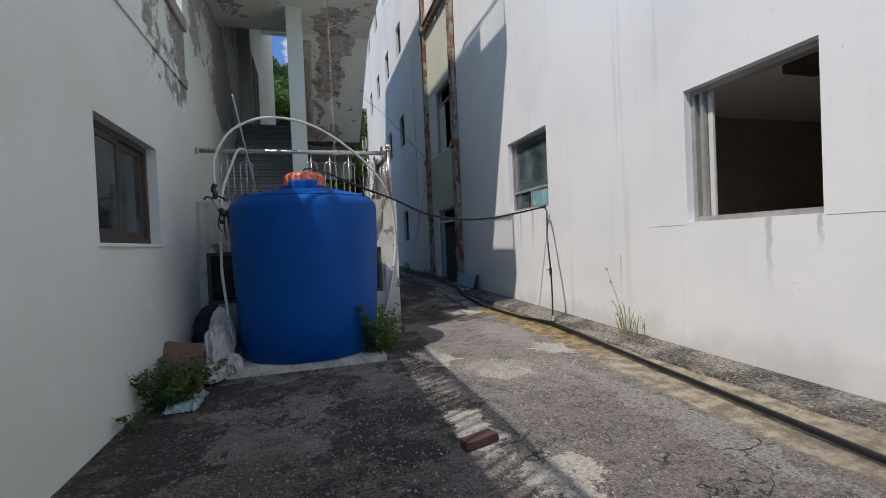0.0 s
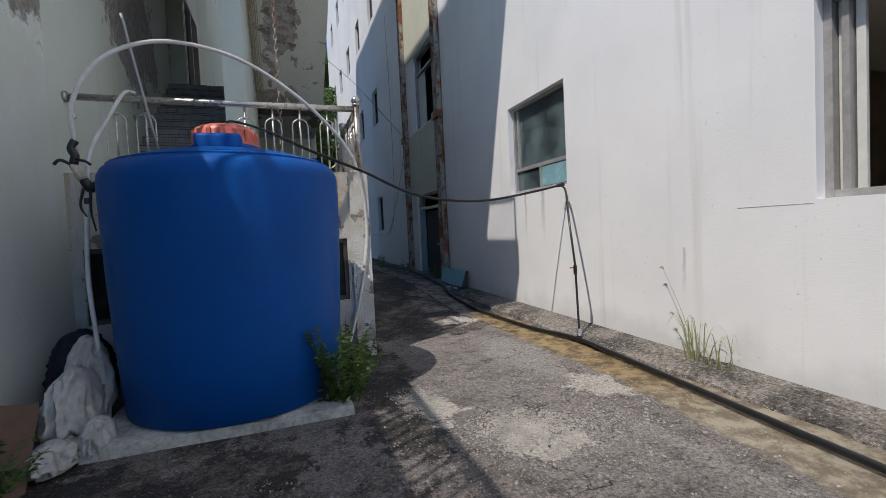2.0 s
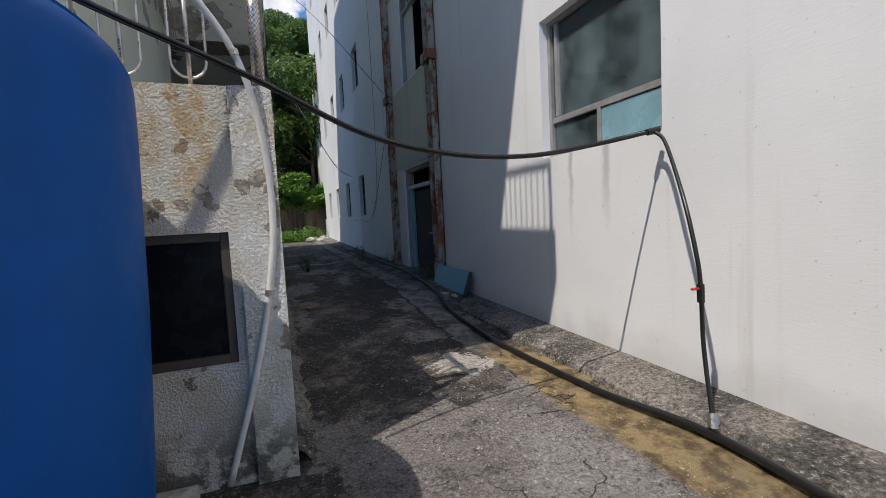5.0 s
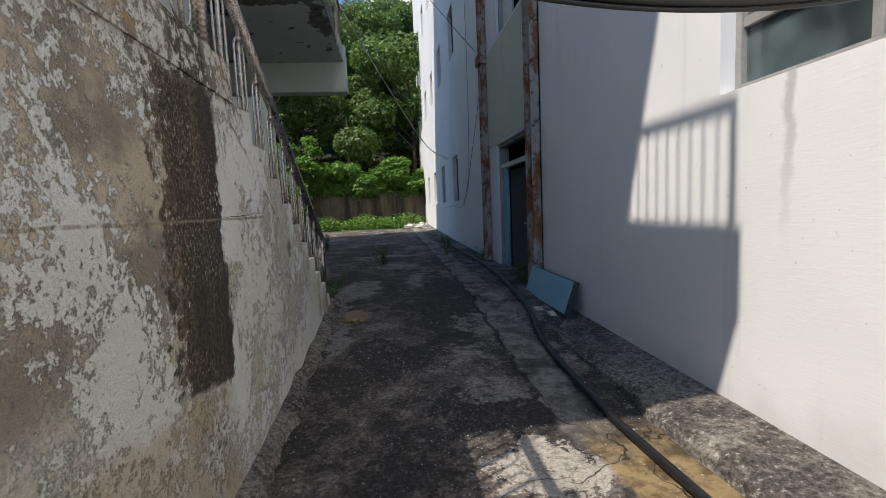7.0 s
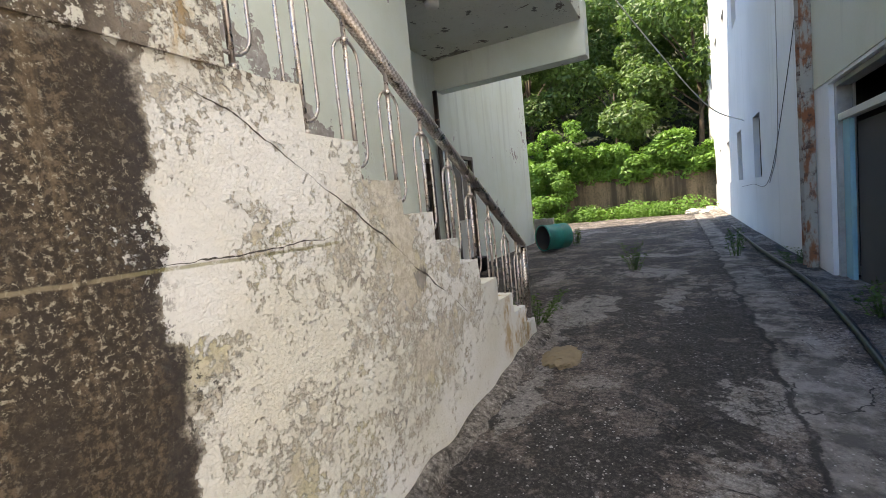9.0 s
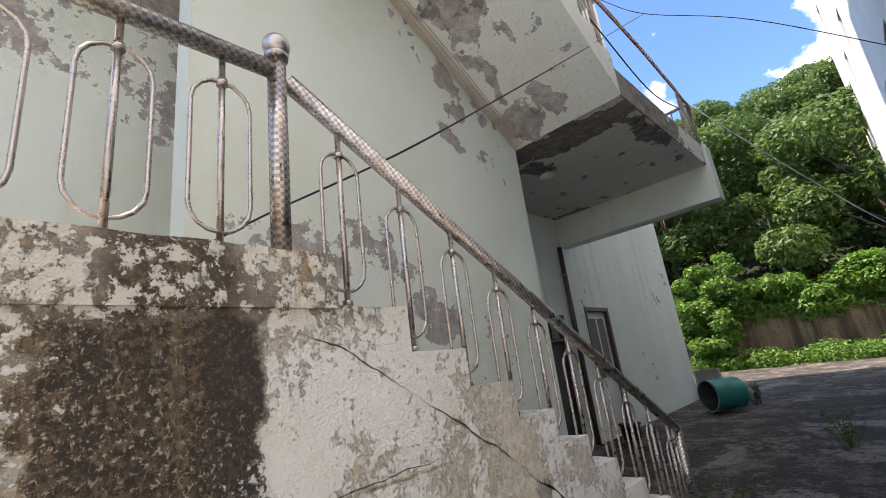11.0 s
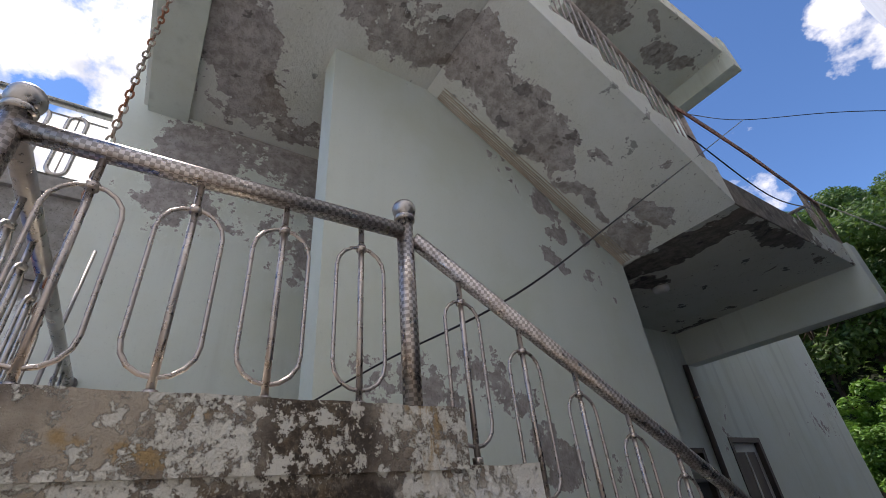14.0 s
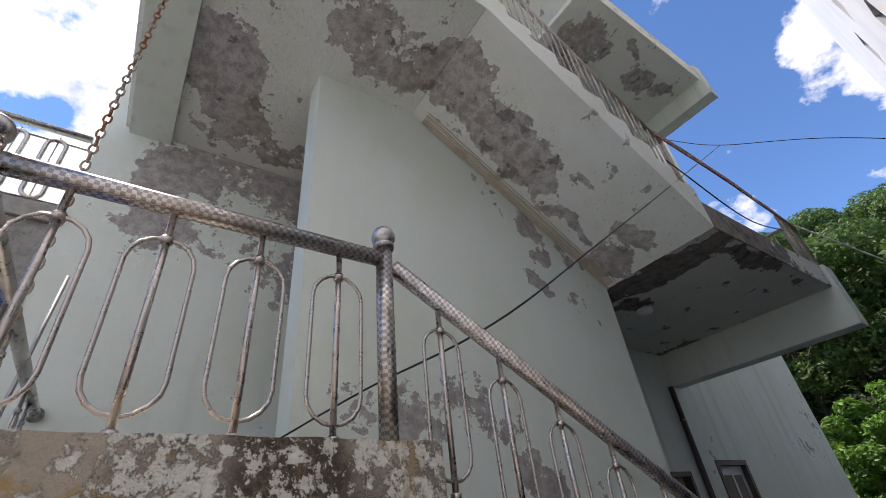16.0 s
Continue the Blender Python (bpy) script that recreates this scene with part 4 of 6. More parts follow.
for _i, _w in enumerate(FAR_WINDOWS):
    window("window_%d" % (_i + 3), _w, RW + 0.12, "dark narrow window in white facade", BROWN_FRAME, UNLIT_PANE, thick=0.05, depth=0.06, split_v=(((_w[0] + _w[1]) / 2, _w[2] + 0.05, _w[3] - 0.05),))


def steel_column(y, width, label):
    c = thing("steel_column", label, "column", (RW - 0.06, y, 0.2))
    part("web", box(RW - 0.02, RW - 0.004, y - width / 2, y + width / 2, 0.12, 21), RUST, c)
    for s in (-1, 1):
        e = y + s * width / 2
        part("flange", box(RW - 0.14, RW - 0.004, min(e, e - s * 0.012), max(e, e - s * 0.012), 0.12, 21), RUST, c)
    for z in (4.45, 9.3, 13.6):
        part("bracket", box(RW - 0.19, RW - 0.02, y - width * 0.75, y + width * 0.75, z - 0.09, z + 0.09, 0.01), RUST, c)
    return c


steel_column(12.78, 0.3, "rusted steel channel column on white wall")
steel_column(15.98, 0.24, "brown rusted steel channel column on white wall")
_b = thing("steel_beam", "rusted steel cross beam between two columns", "beam", (RW - 0.1, 14.4, 9.2))
part("web", box(RW - 0.1, RW - 0.08, 12.93, 15.86, 9.15, 9.4), RUST, _b)
part("flange", box(RW - 0.17, RW - 0.01, 12.93, 15.86, 9.4, 9.415), RUST, _b)
part("flange", box(RW - 0.17, RW - 0.01, 12.93, 15.86, 9.135, 9.15), RUST, _b)

BAY = painted_wall("beige_green_bay_paint", (0.55, 0.56, 0.48), 0.64, 0.65, size=1.0, streak=0.35, relief=0.3)
for _z0, _z1 in ((2.66, 4.5), (6.75, 8.9), (10.65, 13.4)):
    solid("bay_panel", box(RW - 0.012, RW + 0.02, 12.94, 15.85, _z0, _z1), BAY, "beige-green painted bay between the steel columns", "wall")

# ---- left building ----
LW, TW, FW = -1.66, -1.66, -1.35
WIN_L = (4.27, 5.8, 1.62, 2.7)
solid("wall_terrace", sheet((-8, 7.3), (-0.3, 4.72), [WIN_L], LW - 0.25, LW), GREEN_LEFT, "pale green painted wall with damp stains", "wall")
solid("roof_terrace", box(-9, LW + 0.05, -8, 7.3, 4.72, 4.9, 0.01), CONCRETE, "concrete roof terrace slab", "roof")
solid("wall_tower", sheet((7.3, 15.0), (-0.3, 17.9), [(12.9, 14.6, 4.82, 6.9)], TW - 0.25, TW), GREEN_TOWER, "pale green tower wall with flaking grey stains", "wall")
solid("wall_tower_front", box(-9, TW - 0.25, 7.3, 7.55, 4.9, 17.9), GREEN_WORN, "pale green tower front wall", "wall")
solid("wall_far", sheet((12.85, 21.75), (-0.3, 20.8), [(14.95, 15.6, 0.4, 2.56), (16.42, 17.45, 0.3, 2.72), (12.9, 14.6, 4.82, 6.9)], TW + 0.004, FW), GREEN_CLEAN, "pale green painted wall under the stair landing", "wall")
solid("wall_far_end", box(-9, FW - 0.006, 21.5, 21.74, -0.3, 20.8), GREEN_CLEAN, "pale green end wall", "wall")
solid("wall_terrace_back", box(-9.2, -9, -8, 7.3, -0.3, 4.7), GREEN_CLEAN, "pale green back wall", "wall")
solid("wall_left_back", box(-9.2, -9, 7.3, 21.7, -0.3, 17.9), GREEN_CLEAN, "pale green back wall", "wall")
solid("roof_tower", box(-9, TW, 7.3, 21.5, 17.9, 18.1), CONCRETE, "flat concrete roof", "roof")
solid("wall_terrace_core", box(-3.4, -3.3, -7.5, 7.3, 0, 4.7), INSIDE_DARK, "inner wall coloured dark as if unlit", "wall")
solid("wall_core", box(-2.6, -2.5, 7.6, 21.4, 0, 17.8), INSIDE_DARK, "inner wall coloured dark as if unlit", "wall")

_w = thing("window_50", "dark brown sliding window with panes tinted as if reflecting", "window", (LW - 0.15, 5.0, 1.62), kind="structure")
frame_bars(WIN_L, "", BROWN_FRAME, LW - 0.2, LW - 0.1, 0.06, parent=_w)
for _q in ((4.33, 5.06, LW - 0.14), (4.98, 5.74, LW - 0.175)):
    _s = part("sash", box(_q[2], _q[2] + 0.03, _q[0], _q[0] + 0.055, 1.68, 2.64, 0.004), BROWN_FRAME, _w)
    for _r in ((_q[1] - 0.055, _q[1], 1.68, 2.64), (_q[0] + 0.055, _q[1] - 0.055, 1.68, 1.75), (_q[0] + 0.055, _q[1] - 0.055, 2.58, 2.64)):
        part("sash_rail", box(_q[2], _q[2] + 0.03, *_r, 0.004), BROWN_FRAME, _s)
    part("pane", box(_q[2] + 0.012, _q[2] + 0.017, _q[0] + 0.055, _q[1] - 0.055, 1.75, 2.58), GLASS_DARK, _s)
part("sill", box(LW - 0.2, LW + 0.02, 4.25, 5.82, 1.585, 1.619, 0.006), GREEN_LEFT, _w)
solid("trim", box(LW - 0.002, LW + 0.028, -8, 7.29, 3.88, 4.02, 0.008), GREEN_LEFT, "painted moulding along the pale green wall", "trim")

# ---- stair tower ----
SIDE = 1.385
TREADS = [(9.18, 9.52, 2.1), (9.52, 9.85, 1.91), (9.85, 10.17, 1.735), (10.17, 10.49, 1.555), (10.49, 10.79, 1.37), (10.79, 11.09, 1.19), (11.09, 11.41, 1.0), (11.41, 11.74, 0.81), (11.74, 12.06, 0.63), (12.06, 12.34, 0.45)]


def rough_box(x0, x1, y0, y1, z0, z1, step=0.12, amount=0.008, seed=0):
    """A box cut finely and pushed about a little, so that its edges look worn."""
    bm = box(x0, x1, y0, y1, z0, z1)
    for ax, lo, hi in ((0, x0, x1), (1, y0, y1), (2, z0, z1)):
        n = max(1, min(24, int((hi - lo) / step)))
        for i in range(1, n):
            co, no = [0, 0, 0], [0, 0, 0]
            co[ax], no[ax] = lo + (hi - lo) * i / n, 1
            bmesh.ops.bisect_plane(bm, geom=bm.verts[:] + bm.edges[:] + bm.faces[:], plane_co=co, plane_no=no)
    for v in bm.verts:
        rim = sum(min(abs(v.co[i] - a), abs(v.co[i] - b)) < 1e-4 for i, (a, b) in enumerate(((x0, x1), (y0, y1), (z0, z1))))
        if rim >= 2 and abs(v.co.z - z1) < 1e-4:
            k = abs(noise.noise(v.co * 5 + Vector((seed, 0, 0)))) * amount * 2.5
            v.co.z -= k
            if abs(v.co.x - x1) < 1e-4:
                v.co.x -= k
    return bm


stairs = thing("stairs", "flaking painted concrete steps along the lane", "stairs", (0.7, 10.7, 0.2), kind="structure")
for _i, (_a, _b2, _z) in enumerate(TREADS):
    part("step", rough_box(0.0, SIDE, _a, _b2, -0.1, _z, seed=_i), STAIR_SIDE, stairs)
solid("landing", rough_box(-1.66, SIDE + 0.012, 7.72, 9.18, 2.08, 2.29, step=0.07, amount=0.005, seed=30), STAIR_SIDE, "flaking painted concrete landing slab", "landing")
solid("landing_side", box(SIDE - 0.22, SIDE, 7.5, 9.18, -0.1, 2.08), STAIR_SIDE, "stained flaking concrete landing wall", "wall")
BASEMENT = [(-1.56, -1.0, 0.7, 1.49), (0.2, 1.11, 0.72, 1.47)]
solid("landing_front", sheet((-1.66, SIDE - 0.222), (-0.1, 2.27), BASEMENT, 7.5, 7.7, "y"), PIER, "rough white and yellowed render on landing wall", "wall")
solid("landing_pier", rough_box(SIDE - 0.222, SIDE + 0.004, 7.46, 7.5, -0.1, 2.27, step=0.1, seed=3), PIER, "rough chipped render on landing corner", "wall")
solid("basement_wall", box(-1.66, SIDE - 0.23, 8.6, 8.7, -0.1, 2.07), INSIDE_DARK, "basement wall coloured dark as if unlit", "wall")
for _i, (_a, _b2, _c, _d) in enumerate(BASEMENT):
    _w = thing("window_%d" % (40 + _i), "small dark basement window with brown frame", "window", ((_a + _b2) / 2, 7.55, _c), kind="structure")
    for q in ((_a, _a + 0.05, _c, _d), (_b2 - 0.05, _b2, _c, _d), (_a + 0.05, _b2 - 0.05, _c, _c + 0.05), (_a + 0.05, _b2 - 0.05, _d - 0.05, _d)):
        part("window_frame", box(q[0], q[1], 7.53, 7.6, q[2], q[3], 0.005), BROWN_FRAME, _w)
    part("pane", box(_a + 0.05, _b2 - 0.05, 7.56, 7.566, _c + 0.05, _d - 0.05), UNLIT_PANE, _w)

solid("wall_spine", box(-0.29, 0.0, 9.04, 12.83, -0.1, 12.0), GREEN_SPINE, "pale green stair wall with flaking grey patches", "wall")
inner = thing("stairs_inner", "dark tiled steps between two walls", "stairs", (-1, 11, 2.3), kind="structure")
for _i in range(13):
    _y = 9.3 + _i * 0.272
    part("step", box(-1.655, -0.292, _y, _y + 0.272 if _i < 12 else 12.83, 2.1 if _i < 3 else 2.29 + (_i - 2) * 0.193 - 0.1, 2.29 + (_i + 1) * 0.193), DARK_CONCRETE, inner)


def stair_flight(name, x0, x1, y_low, y_high, z_low, z_high, count, drop, mat, label):
    """A flight as one slab with steps on top; y_low is the foot's y."""
    ys = [y_low + (y_high - y_low) * i / count for i in range(count + 1)]
    rise = (z_high - z_low) / count
    top = []
    for i in range(count):
        top += [(ys[i], z_low + rise * (i + 1)), (ys[i + 1], z_low + rise * (i + 1))]
    under = [(y_high, z_high - drop), (y_low, z_low - drop)]
    return solid(name, prism([(y_low, z_low), *top, *under], x0, x1), mat, label, "stairs")


OUT = 1.42
solid("landing_upper", box(FW, OUT, 12.83, 16.0, 4.45, 4.8, 0.01), SOFFIT_SOUND, "overhanging concrete landing with peeling soffit", "landing")
solid("landing_beam", box(FW, OUT + 0.05, 16.0, 16.3, 3.88, 4.8, 0.012), GREEN_CLEAN, "pale green edge beam of the landing", "beam")
stair_flight("stair_flight", 0.002, OUT, 12.83, 10.13, 4.8, 6.5, 9, 0.35, SOFFIT, "concrete stair flight with badly peeling soffit")
solid("landing_top", box(TW, OUT, 7.45, 10.13, 6.15, 6.72, 0.01), SOFFIT, "upper concrete landing with peeling stained soffit", "landing")
solid("landing_top_beam", box(TW, OUT, 7.5, 7.9, 6.08, 6.15, 0.005), GREEN_CLEAN, "pale green soffit beam", "beam")
stair_flight("stair_flight", -1.655, -0.292, 8.9, 12.83, 6.5, 9.9, 17, 0.34, SOFFIT, "concrete stair flight with dark stained soffit")
solid("landing_third", box(FW, OUT, 12.83, 16.4, 9.45, 9.9, 0.01), SOFFIT, "high overhanging concrete landing with peeling soffit", "landing")
solid("landing_third_beam", box(FW, OUT + 0.05, 16.4, 16.7, 9.0, 9.9, 0.012), GREEN_CLEAN, "pale green edge beam", "beam")
stair_flight("stair_flight", 0.002, OUT, 12.83, 10.13, 9.9, 11.5, 9, 0.35, SOFFIT, "high concrete stair flight with peeling soffit")
solid("landing_fourth", box(TW, OUT, 7.45, 10.13, 11.15, 11.7, 0.01), SOFFIT, "highest concrete landing", "landing")


# ---- railings ----
def oval(cx, zc, half, r, w, axis):
    """A long loop standing upright: half its straight height, w its half width."""
    pts = []
    for a in range(9):
        t = math.pi * a / 8
        pts.append((math.cos(t) * w, half + math.sin(t) * w))
    for a in range(9):
        t = math.pi + math.pi * a / 8
        pts.append((math.cos(t) * w, -half + math.sin(t) * w))
    return [((0, p + cx, q + zc) if axis == "y" else (p + cx, 0, q + zc)) for p, q in pts]


def baluster_mesh(height, axis, mat, rod=0.012, loop=0.0078, w=0.078, lo=0.06, hi=0.64, collar=True):
    bm = tube([(0, 0, 0), (0, 0, height)], rod, 10)
    half = (hi - lo) / 2 - w
    tube(oval(0, (lo + hi) / 2, half, 0, w, axis), loop, 8, bm, closed=True)
    if collar:
        for z in (0.012, hi - 0.005):
            tube([(0, 0, z - 0.012), (0, 0, z + 0.012)], rod * 1.7, 10, bm)
    return mesh_of(bm, "baluster", mat, True)


BAL_Y, BAL_X = baluster_mesh(0.75, "y", STEEL_ROD, w=0.1), baluster_mesh(0.76, "x", STEEL_PLAIN, w=0.09)
BAL_STAIR = baluster_mesh(0.76, "y", STEEL_ROD, hi=0.66, w=0.09)
BAL_ROOF = baluster_mesh(0.86, "y", STEEL_PLAIN, hi=0.82, lo=0.08, rod=0.007, loop=0.021, w=0.075)


def ball(c, r, bm=None):
    bm = bm or bmesh.new()
    m = bmesh.ops.create_uvsphere(bm, u_segments=20, v_segments=12, radius=r)["verts"]
    bmesh.ops.translate(bm, vec=c, verts=m)
    return bm


def newel(parent, x, y, z0, z1, r=0.037, knob=True):
    p = part("post", tube([(x, y, z0), (x, y, z1)], r, 18), STEEL, parent, smooth=True)
    if knob:
        part("knob", ball((x, y, z1 + 0.05), 0.055), STEEL_PLAIN, p, smooth=True)
        part("collar", lathe([(r * 1.25, 0), (r * 1.3, 0.02), (r * 0.9, 0.035)], (x, y, z1 - 0.015), 18), STEEL_PLAIN, p, smooth=True)


RX = 1.33
rail = thing("stair_railing", "patterned stainless steel stair railing with oval balusters", "railing", (RX, 10, 2.29))
part("handrail", tube([(RX, 7.65, 3.06), (RX, 8.98, 3.06)], 0.037, 18), STEEL, rail, "chequer-patterned steel handrail", True)
part("handrail", tube([(RX, 9.04, 3.03), (RX, 12.3, 1.15)], 0.037, 18), STEEL, rail, "chequer-patterned steel handrail", True)
newel(rail, RX, 9.0, 2.27, 3.13)
newel(rail, RX, 7.65, 2.26, 3.13)
newel(rail, RX, 12.29, 0.45, 1.17, knob=False)
for _y in (7.89, 8.18, 8.48, 8.79):
    part("baluster", BAL_Y, None, rail, at=Matrix.Translation((RX, _y, 2.28)))
for _i, (_a, _b2, _z) in enumerate(TREADS[:9]):
    _y = 9.265 + _i * 0.318
    part("baluster", BAL_STAIR, None, rail, at=Matrix.Translation((RX, _y, _z)))
for _y in (12.1, 12.19):
    part("baluster", BAL_STAIR, None, rail, at=Matrix.Translation((RX, _y, 0.45)))
front = thing("landing_railing", "stainless steel railing across the landing edge", "railing", (0, 7.6, 2.29))
part("handrail", tube([(-1.6, 7.65, 3.075), (RX - 0.04, 7.65, 3.075)], 0.036, 18), STEEL_PLAIN, front, smooth=True)
part("end_flange", tube([(-1.655, 7.65, 3.075), (-1.63, 7.65, 3.075)], 0.055, 18), STEEL_PLAIN, front, smooth=True)
for _x in (-1.22, -0.945, 0.044, 0.345, 0.65, 0.97):
    part("baluster", BAL_X, None, front, at=Matrix.Translation((_x, 7.65, 2.285)))
roof_rail = thing("roof_railing", "stainless steel railing on the roof terrace edge", "railing", (LW - 0.06, 0, 4.9))
for _z, _r in ((5.85, 0.04), (5.7, 0.01)):
    part("handrail", tube([(LW - 0.04, -7.9, _z), (LW - 0.04, 7.24, _z)], _r, 12), STEEL_PLAIN, roof_rail, smooth=True)
part("bottom_rail", tube([(LW - 0.04, -7.9, 4.96), (LW - 0.04, 7.24, 4.96)], 0.016, 10), STEEL_PLAIN, roof_rail, smooth=True)
for _i in range(50):
    part("baluster", BAL_ROOF, None, roof_rail, at=Matrix.Translation((LW - 0.04, -7.7 + _i * 0.3, 4.9)))


def old_railing(name, points, label, pitch=0.13, height=0.85):
    """A light painted railing along straight legs between the points at floor level."""
    r = thing(name, label, "railing", points[0])
    for a, b in zip(points, points[1:]):
        a, b = Vector(a), Vector(b)
        up = Vector((0, 0, height))
        part("handrail", tube([a + up, b + up], 0.026, 10), RAIL_OLD, r, smooth=True)
        part("bottom_rail", tube([a + Vector((0, 0, 0.09)), b + Vector((0, 0, 0.09))], 0.014, 8), RAIL_OLD, r, smooth=True)
        n = max(2, int((b - a).length / pitch))
        for i in range(n + 1):
            p = a.lerp(b, i / n)
            q = p + up
            part("bar", tube([p, q], 0.026 if i in (0, n) else 0.009, 8), RAIL_OLD, r, smooth=True)
    return r


old_railing("flight_railing", [(OUT - 0.05, 12.75, 4.85), (OUT - 0.05, 10.15, 6.7), (OUT - 0.05, 7.5, 6.7)], "rust-stained white railing along the upper flight")
old_railing("flight_railing", [(OUT - 0.05, 12.75, 9.95), (OUT - 0.05, 10.15, 11.7), (OUT - 0.05, 7.5, 11.7)], "rust-stained white railing along the highest flight")
old_railing("landing_end_railing", [(OUT - 0.05, 15.7, 4.8), (OUT - 0.05, 16.22, 4.8), (-1.2, 16.22, 4.8)], "rusty bent railing at the landing end")

# ---- water tank ----
TANK = (-0.07, 6.58, 0.09)
pad = solid("tank_pad", rough_box(-1.05, 0.86, 5.72, 7.48, -0.03, 0.09, step=0.1, amount=0.012, seed=9), PAD, "chipped white concrete pad under the tank", "plinth")
tank = thing("water_tank", "large blue plastic water tank on a concrete pad", "water tank", TANK)
part("body", lathe([(0.86, 0), (0.9, 0.02), (0.935, 0.5), (0.965, 1.1), (0.985, 1.8), (0.985, 1.93), (0.978, 1.985), (0.955, 2.035), (0.91, 2.075), (0.85, 2.105), (0.7, 2.155), (0.5, 2.2), (0.3, 2.22)], TANK, 96), BLUE, tank, smooth=True)
part("neck", lathe([(0.27, 2.2), (0.3, 2.22), (0.3, 2.27), (0.26, 2.29)], TANK, 48), BLUE, tank, smooth=True)
part("lug", box(TANK[0] - 0.19, TANK[0] + 0.17, TANK[1] - 0.52, TANK[1] - 0.33, TANK[2] + 2.13, TANK[2] + 2.31, 0.035), BLUE, tank, smooth=True)
part("lug", box(TANK[0] + 0.66, TANK[0] + 0.8, TANK[1] - 0.1, TANK[1] + 0.1, TANK[2] + 2.07, TANK[2] + 2.17, 0.02), BLUE, tank, smooth=True)
part("lug", box(TANK[0] - 0.8, TANK[0] - 0.62, TANK[1] - 0.1, TANK[1] + 0.1, TANK[2] + 2.09, TANK[2] + 2.18, 0.02), BLUE, tank, smooth=True)
part("rib", lathe([(0.905, 2.07), (0.915, 2.082), (0.9, 2.09)], TANK, 96), BLUE, tank, smooth=True)
lid = part("lid", lathe([(0.25, 2.25), (0.285, 2.26), (0.285, 2.29), (0.275, 2.3), (0.268, 2.39), (0.25, 2.435), (0.2, 2.46), (0.05, 2.465)], TANK, 40), ORANGE, tank, "faded orange screw lid", True)
for _j in range(16):
    _t = 2 * math.pi * _j / 16
    part("grip", box(-0.02, 0.02, -0.018, 0.018, 0, 0.13, 0.008, m=Matrix.Translation((TANK[0] + 0.262 * math.cos(_t), TANK[1] + 0.262 * math.sin(_t), TANK[2] + 2.28)) @ pose(0, 0, 0, 0, 0, math.degrees(_t))), ORANGE, lid)


stick = thing("metal_pole", "thin grey metal pole leaning on the landing railing", "pole", (-0.79, 7.57, 2.29))
part("pole", tube([(-0.79, 7.57, 2.29), (-1.09, 7.595, 3.95)], 0.014, 10), ALU, stick, smooth=True)


# ---- hoses ----
hose = thing("water_hose", "black rubber hose from the tank to the window corner", "hose", (4.22, 7.57, 0.15))
part("hose", tube(smooth_line([(-0.1, 6.66, 2.55), (-0.02, 6.68, 2.64), (0.3, 6.8, 2.58), (0.75, 7.0, 2.42), (1.3, 7.2, 2.24), (1.9, 7.38, 2.0), (2.5, 7.48, 1.9), (3.1, 7.53, 1.9), (3.7, 7.53, 1.99), (4.2, 7.5, 2.08)], 8), 0.0115, 10), BLACK, hose, smooth=True)
part("cable", tube(smooth_line([(0.3, 6.8, 2.563), (0.75, 7.0, 2.403), (1.3, 7.2, 2.223), (1.9, 7.38, 1.983), (2.5, 7.48, 1.883), (3.1, 7.53, 1.883), (3.7, 7.53, 1.973), (4.15, 7.505, 2.06)], 8), 0.0055, 8), BLACK, hose, "thin black cable bound to the hose", smooth=True)
part("joint", tube([(4.14, 7.505, 2.07), (4.24, 7.49, 2.09)], 0.027, 12), BLACK, hose)
part("hose", tube(smooth_line([(4.2, 7.5, 2.08), (4.19, 7.38, 1.97), (4.0, 7.06, 1.55), (3.935, 6.91, 1.19), (3.93, 6.87, 0.96), (3.93, 6.85, 0.55), (3.85, 6.72, 0.1)], 8), 0.0145, 10), BLACK, hose, smooth=True)
part("joint", tube([(3.87, 6.74, 0.16), (3.84, 6.71, 0.08)], 0.034, 12), STEEL_PLAIN, hose, "grey clamp")
main_hose = thing("ground_hose", "thick black water hose lying along the gutter", "hose", (3.6, 4, 0.05))
part("hose", tube(smooth_line([(2.9, -3, 0.04), (3.1, 0, 0.04), (3.35, 2.2, 0.045), (3.55, 4.2, 0.05), (3.76, 6.0, 0.05), (3.82, 6.8, 0.05), (3.68, 7.6, 0.04), (3.6, 8.9, 0.05), (3.58, 9.6, 0.08), (3.62, 10.7, 0.15), (3.8, 11.8, 0.24), (3.95, 14.5, 0.33), (3.9, 18, 0.36), (3.95, 23, 0.38)], 10), 0.027, 12), BLACK, main_hose, smooth=True)

# ---- leaning panel, brick, drum ----
panel = thing("blue_panel", "light blue painted board leaning on the wall", "panel", (4.2, 12, 0.2))
_pm = Matrix.Translation((4.13, 12.02, 0.18)) @ pose(0, 0, 0, 0, 18, 0)
part("face", box(-0.055, -0.045, -0.72, 0.72, 0.02, 0.4, 0.003, m=_pm), CYAN, panel, "light blue painted face")
part("frame", box(-0.045, 0.02, -0.735, 0.735, 0.0, 0.405, 0.006, m=_pm), BROWN_FRAME, panel, "dark wooden core")
brick = thing("brick", "single red clay brick lying on the ground", "brick", (1.11, 3.06, 0.01))
_bb = rough_box(-0.14, 0.14, -0.05, 0.05, 0.012, 0.075, step=0.03, amount=0.014)
bmesh.ops.transform(_bb, matrix=Matrix.Translation((1.11, 3.06, 0.0)) @ pose(0, 0, 0, 0, 0, 16), verts=_bb.verts[:])
part("body", _bb, BRICK, brick)
drum = thing("teal_drum", "teal plastic drum lying on its side", "drum", (-0.1, 19.4, 0.36))
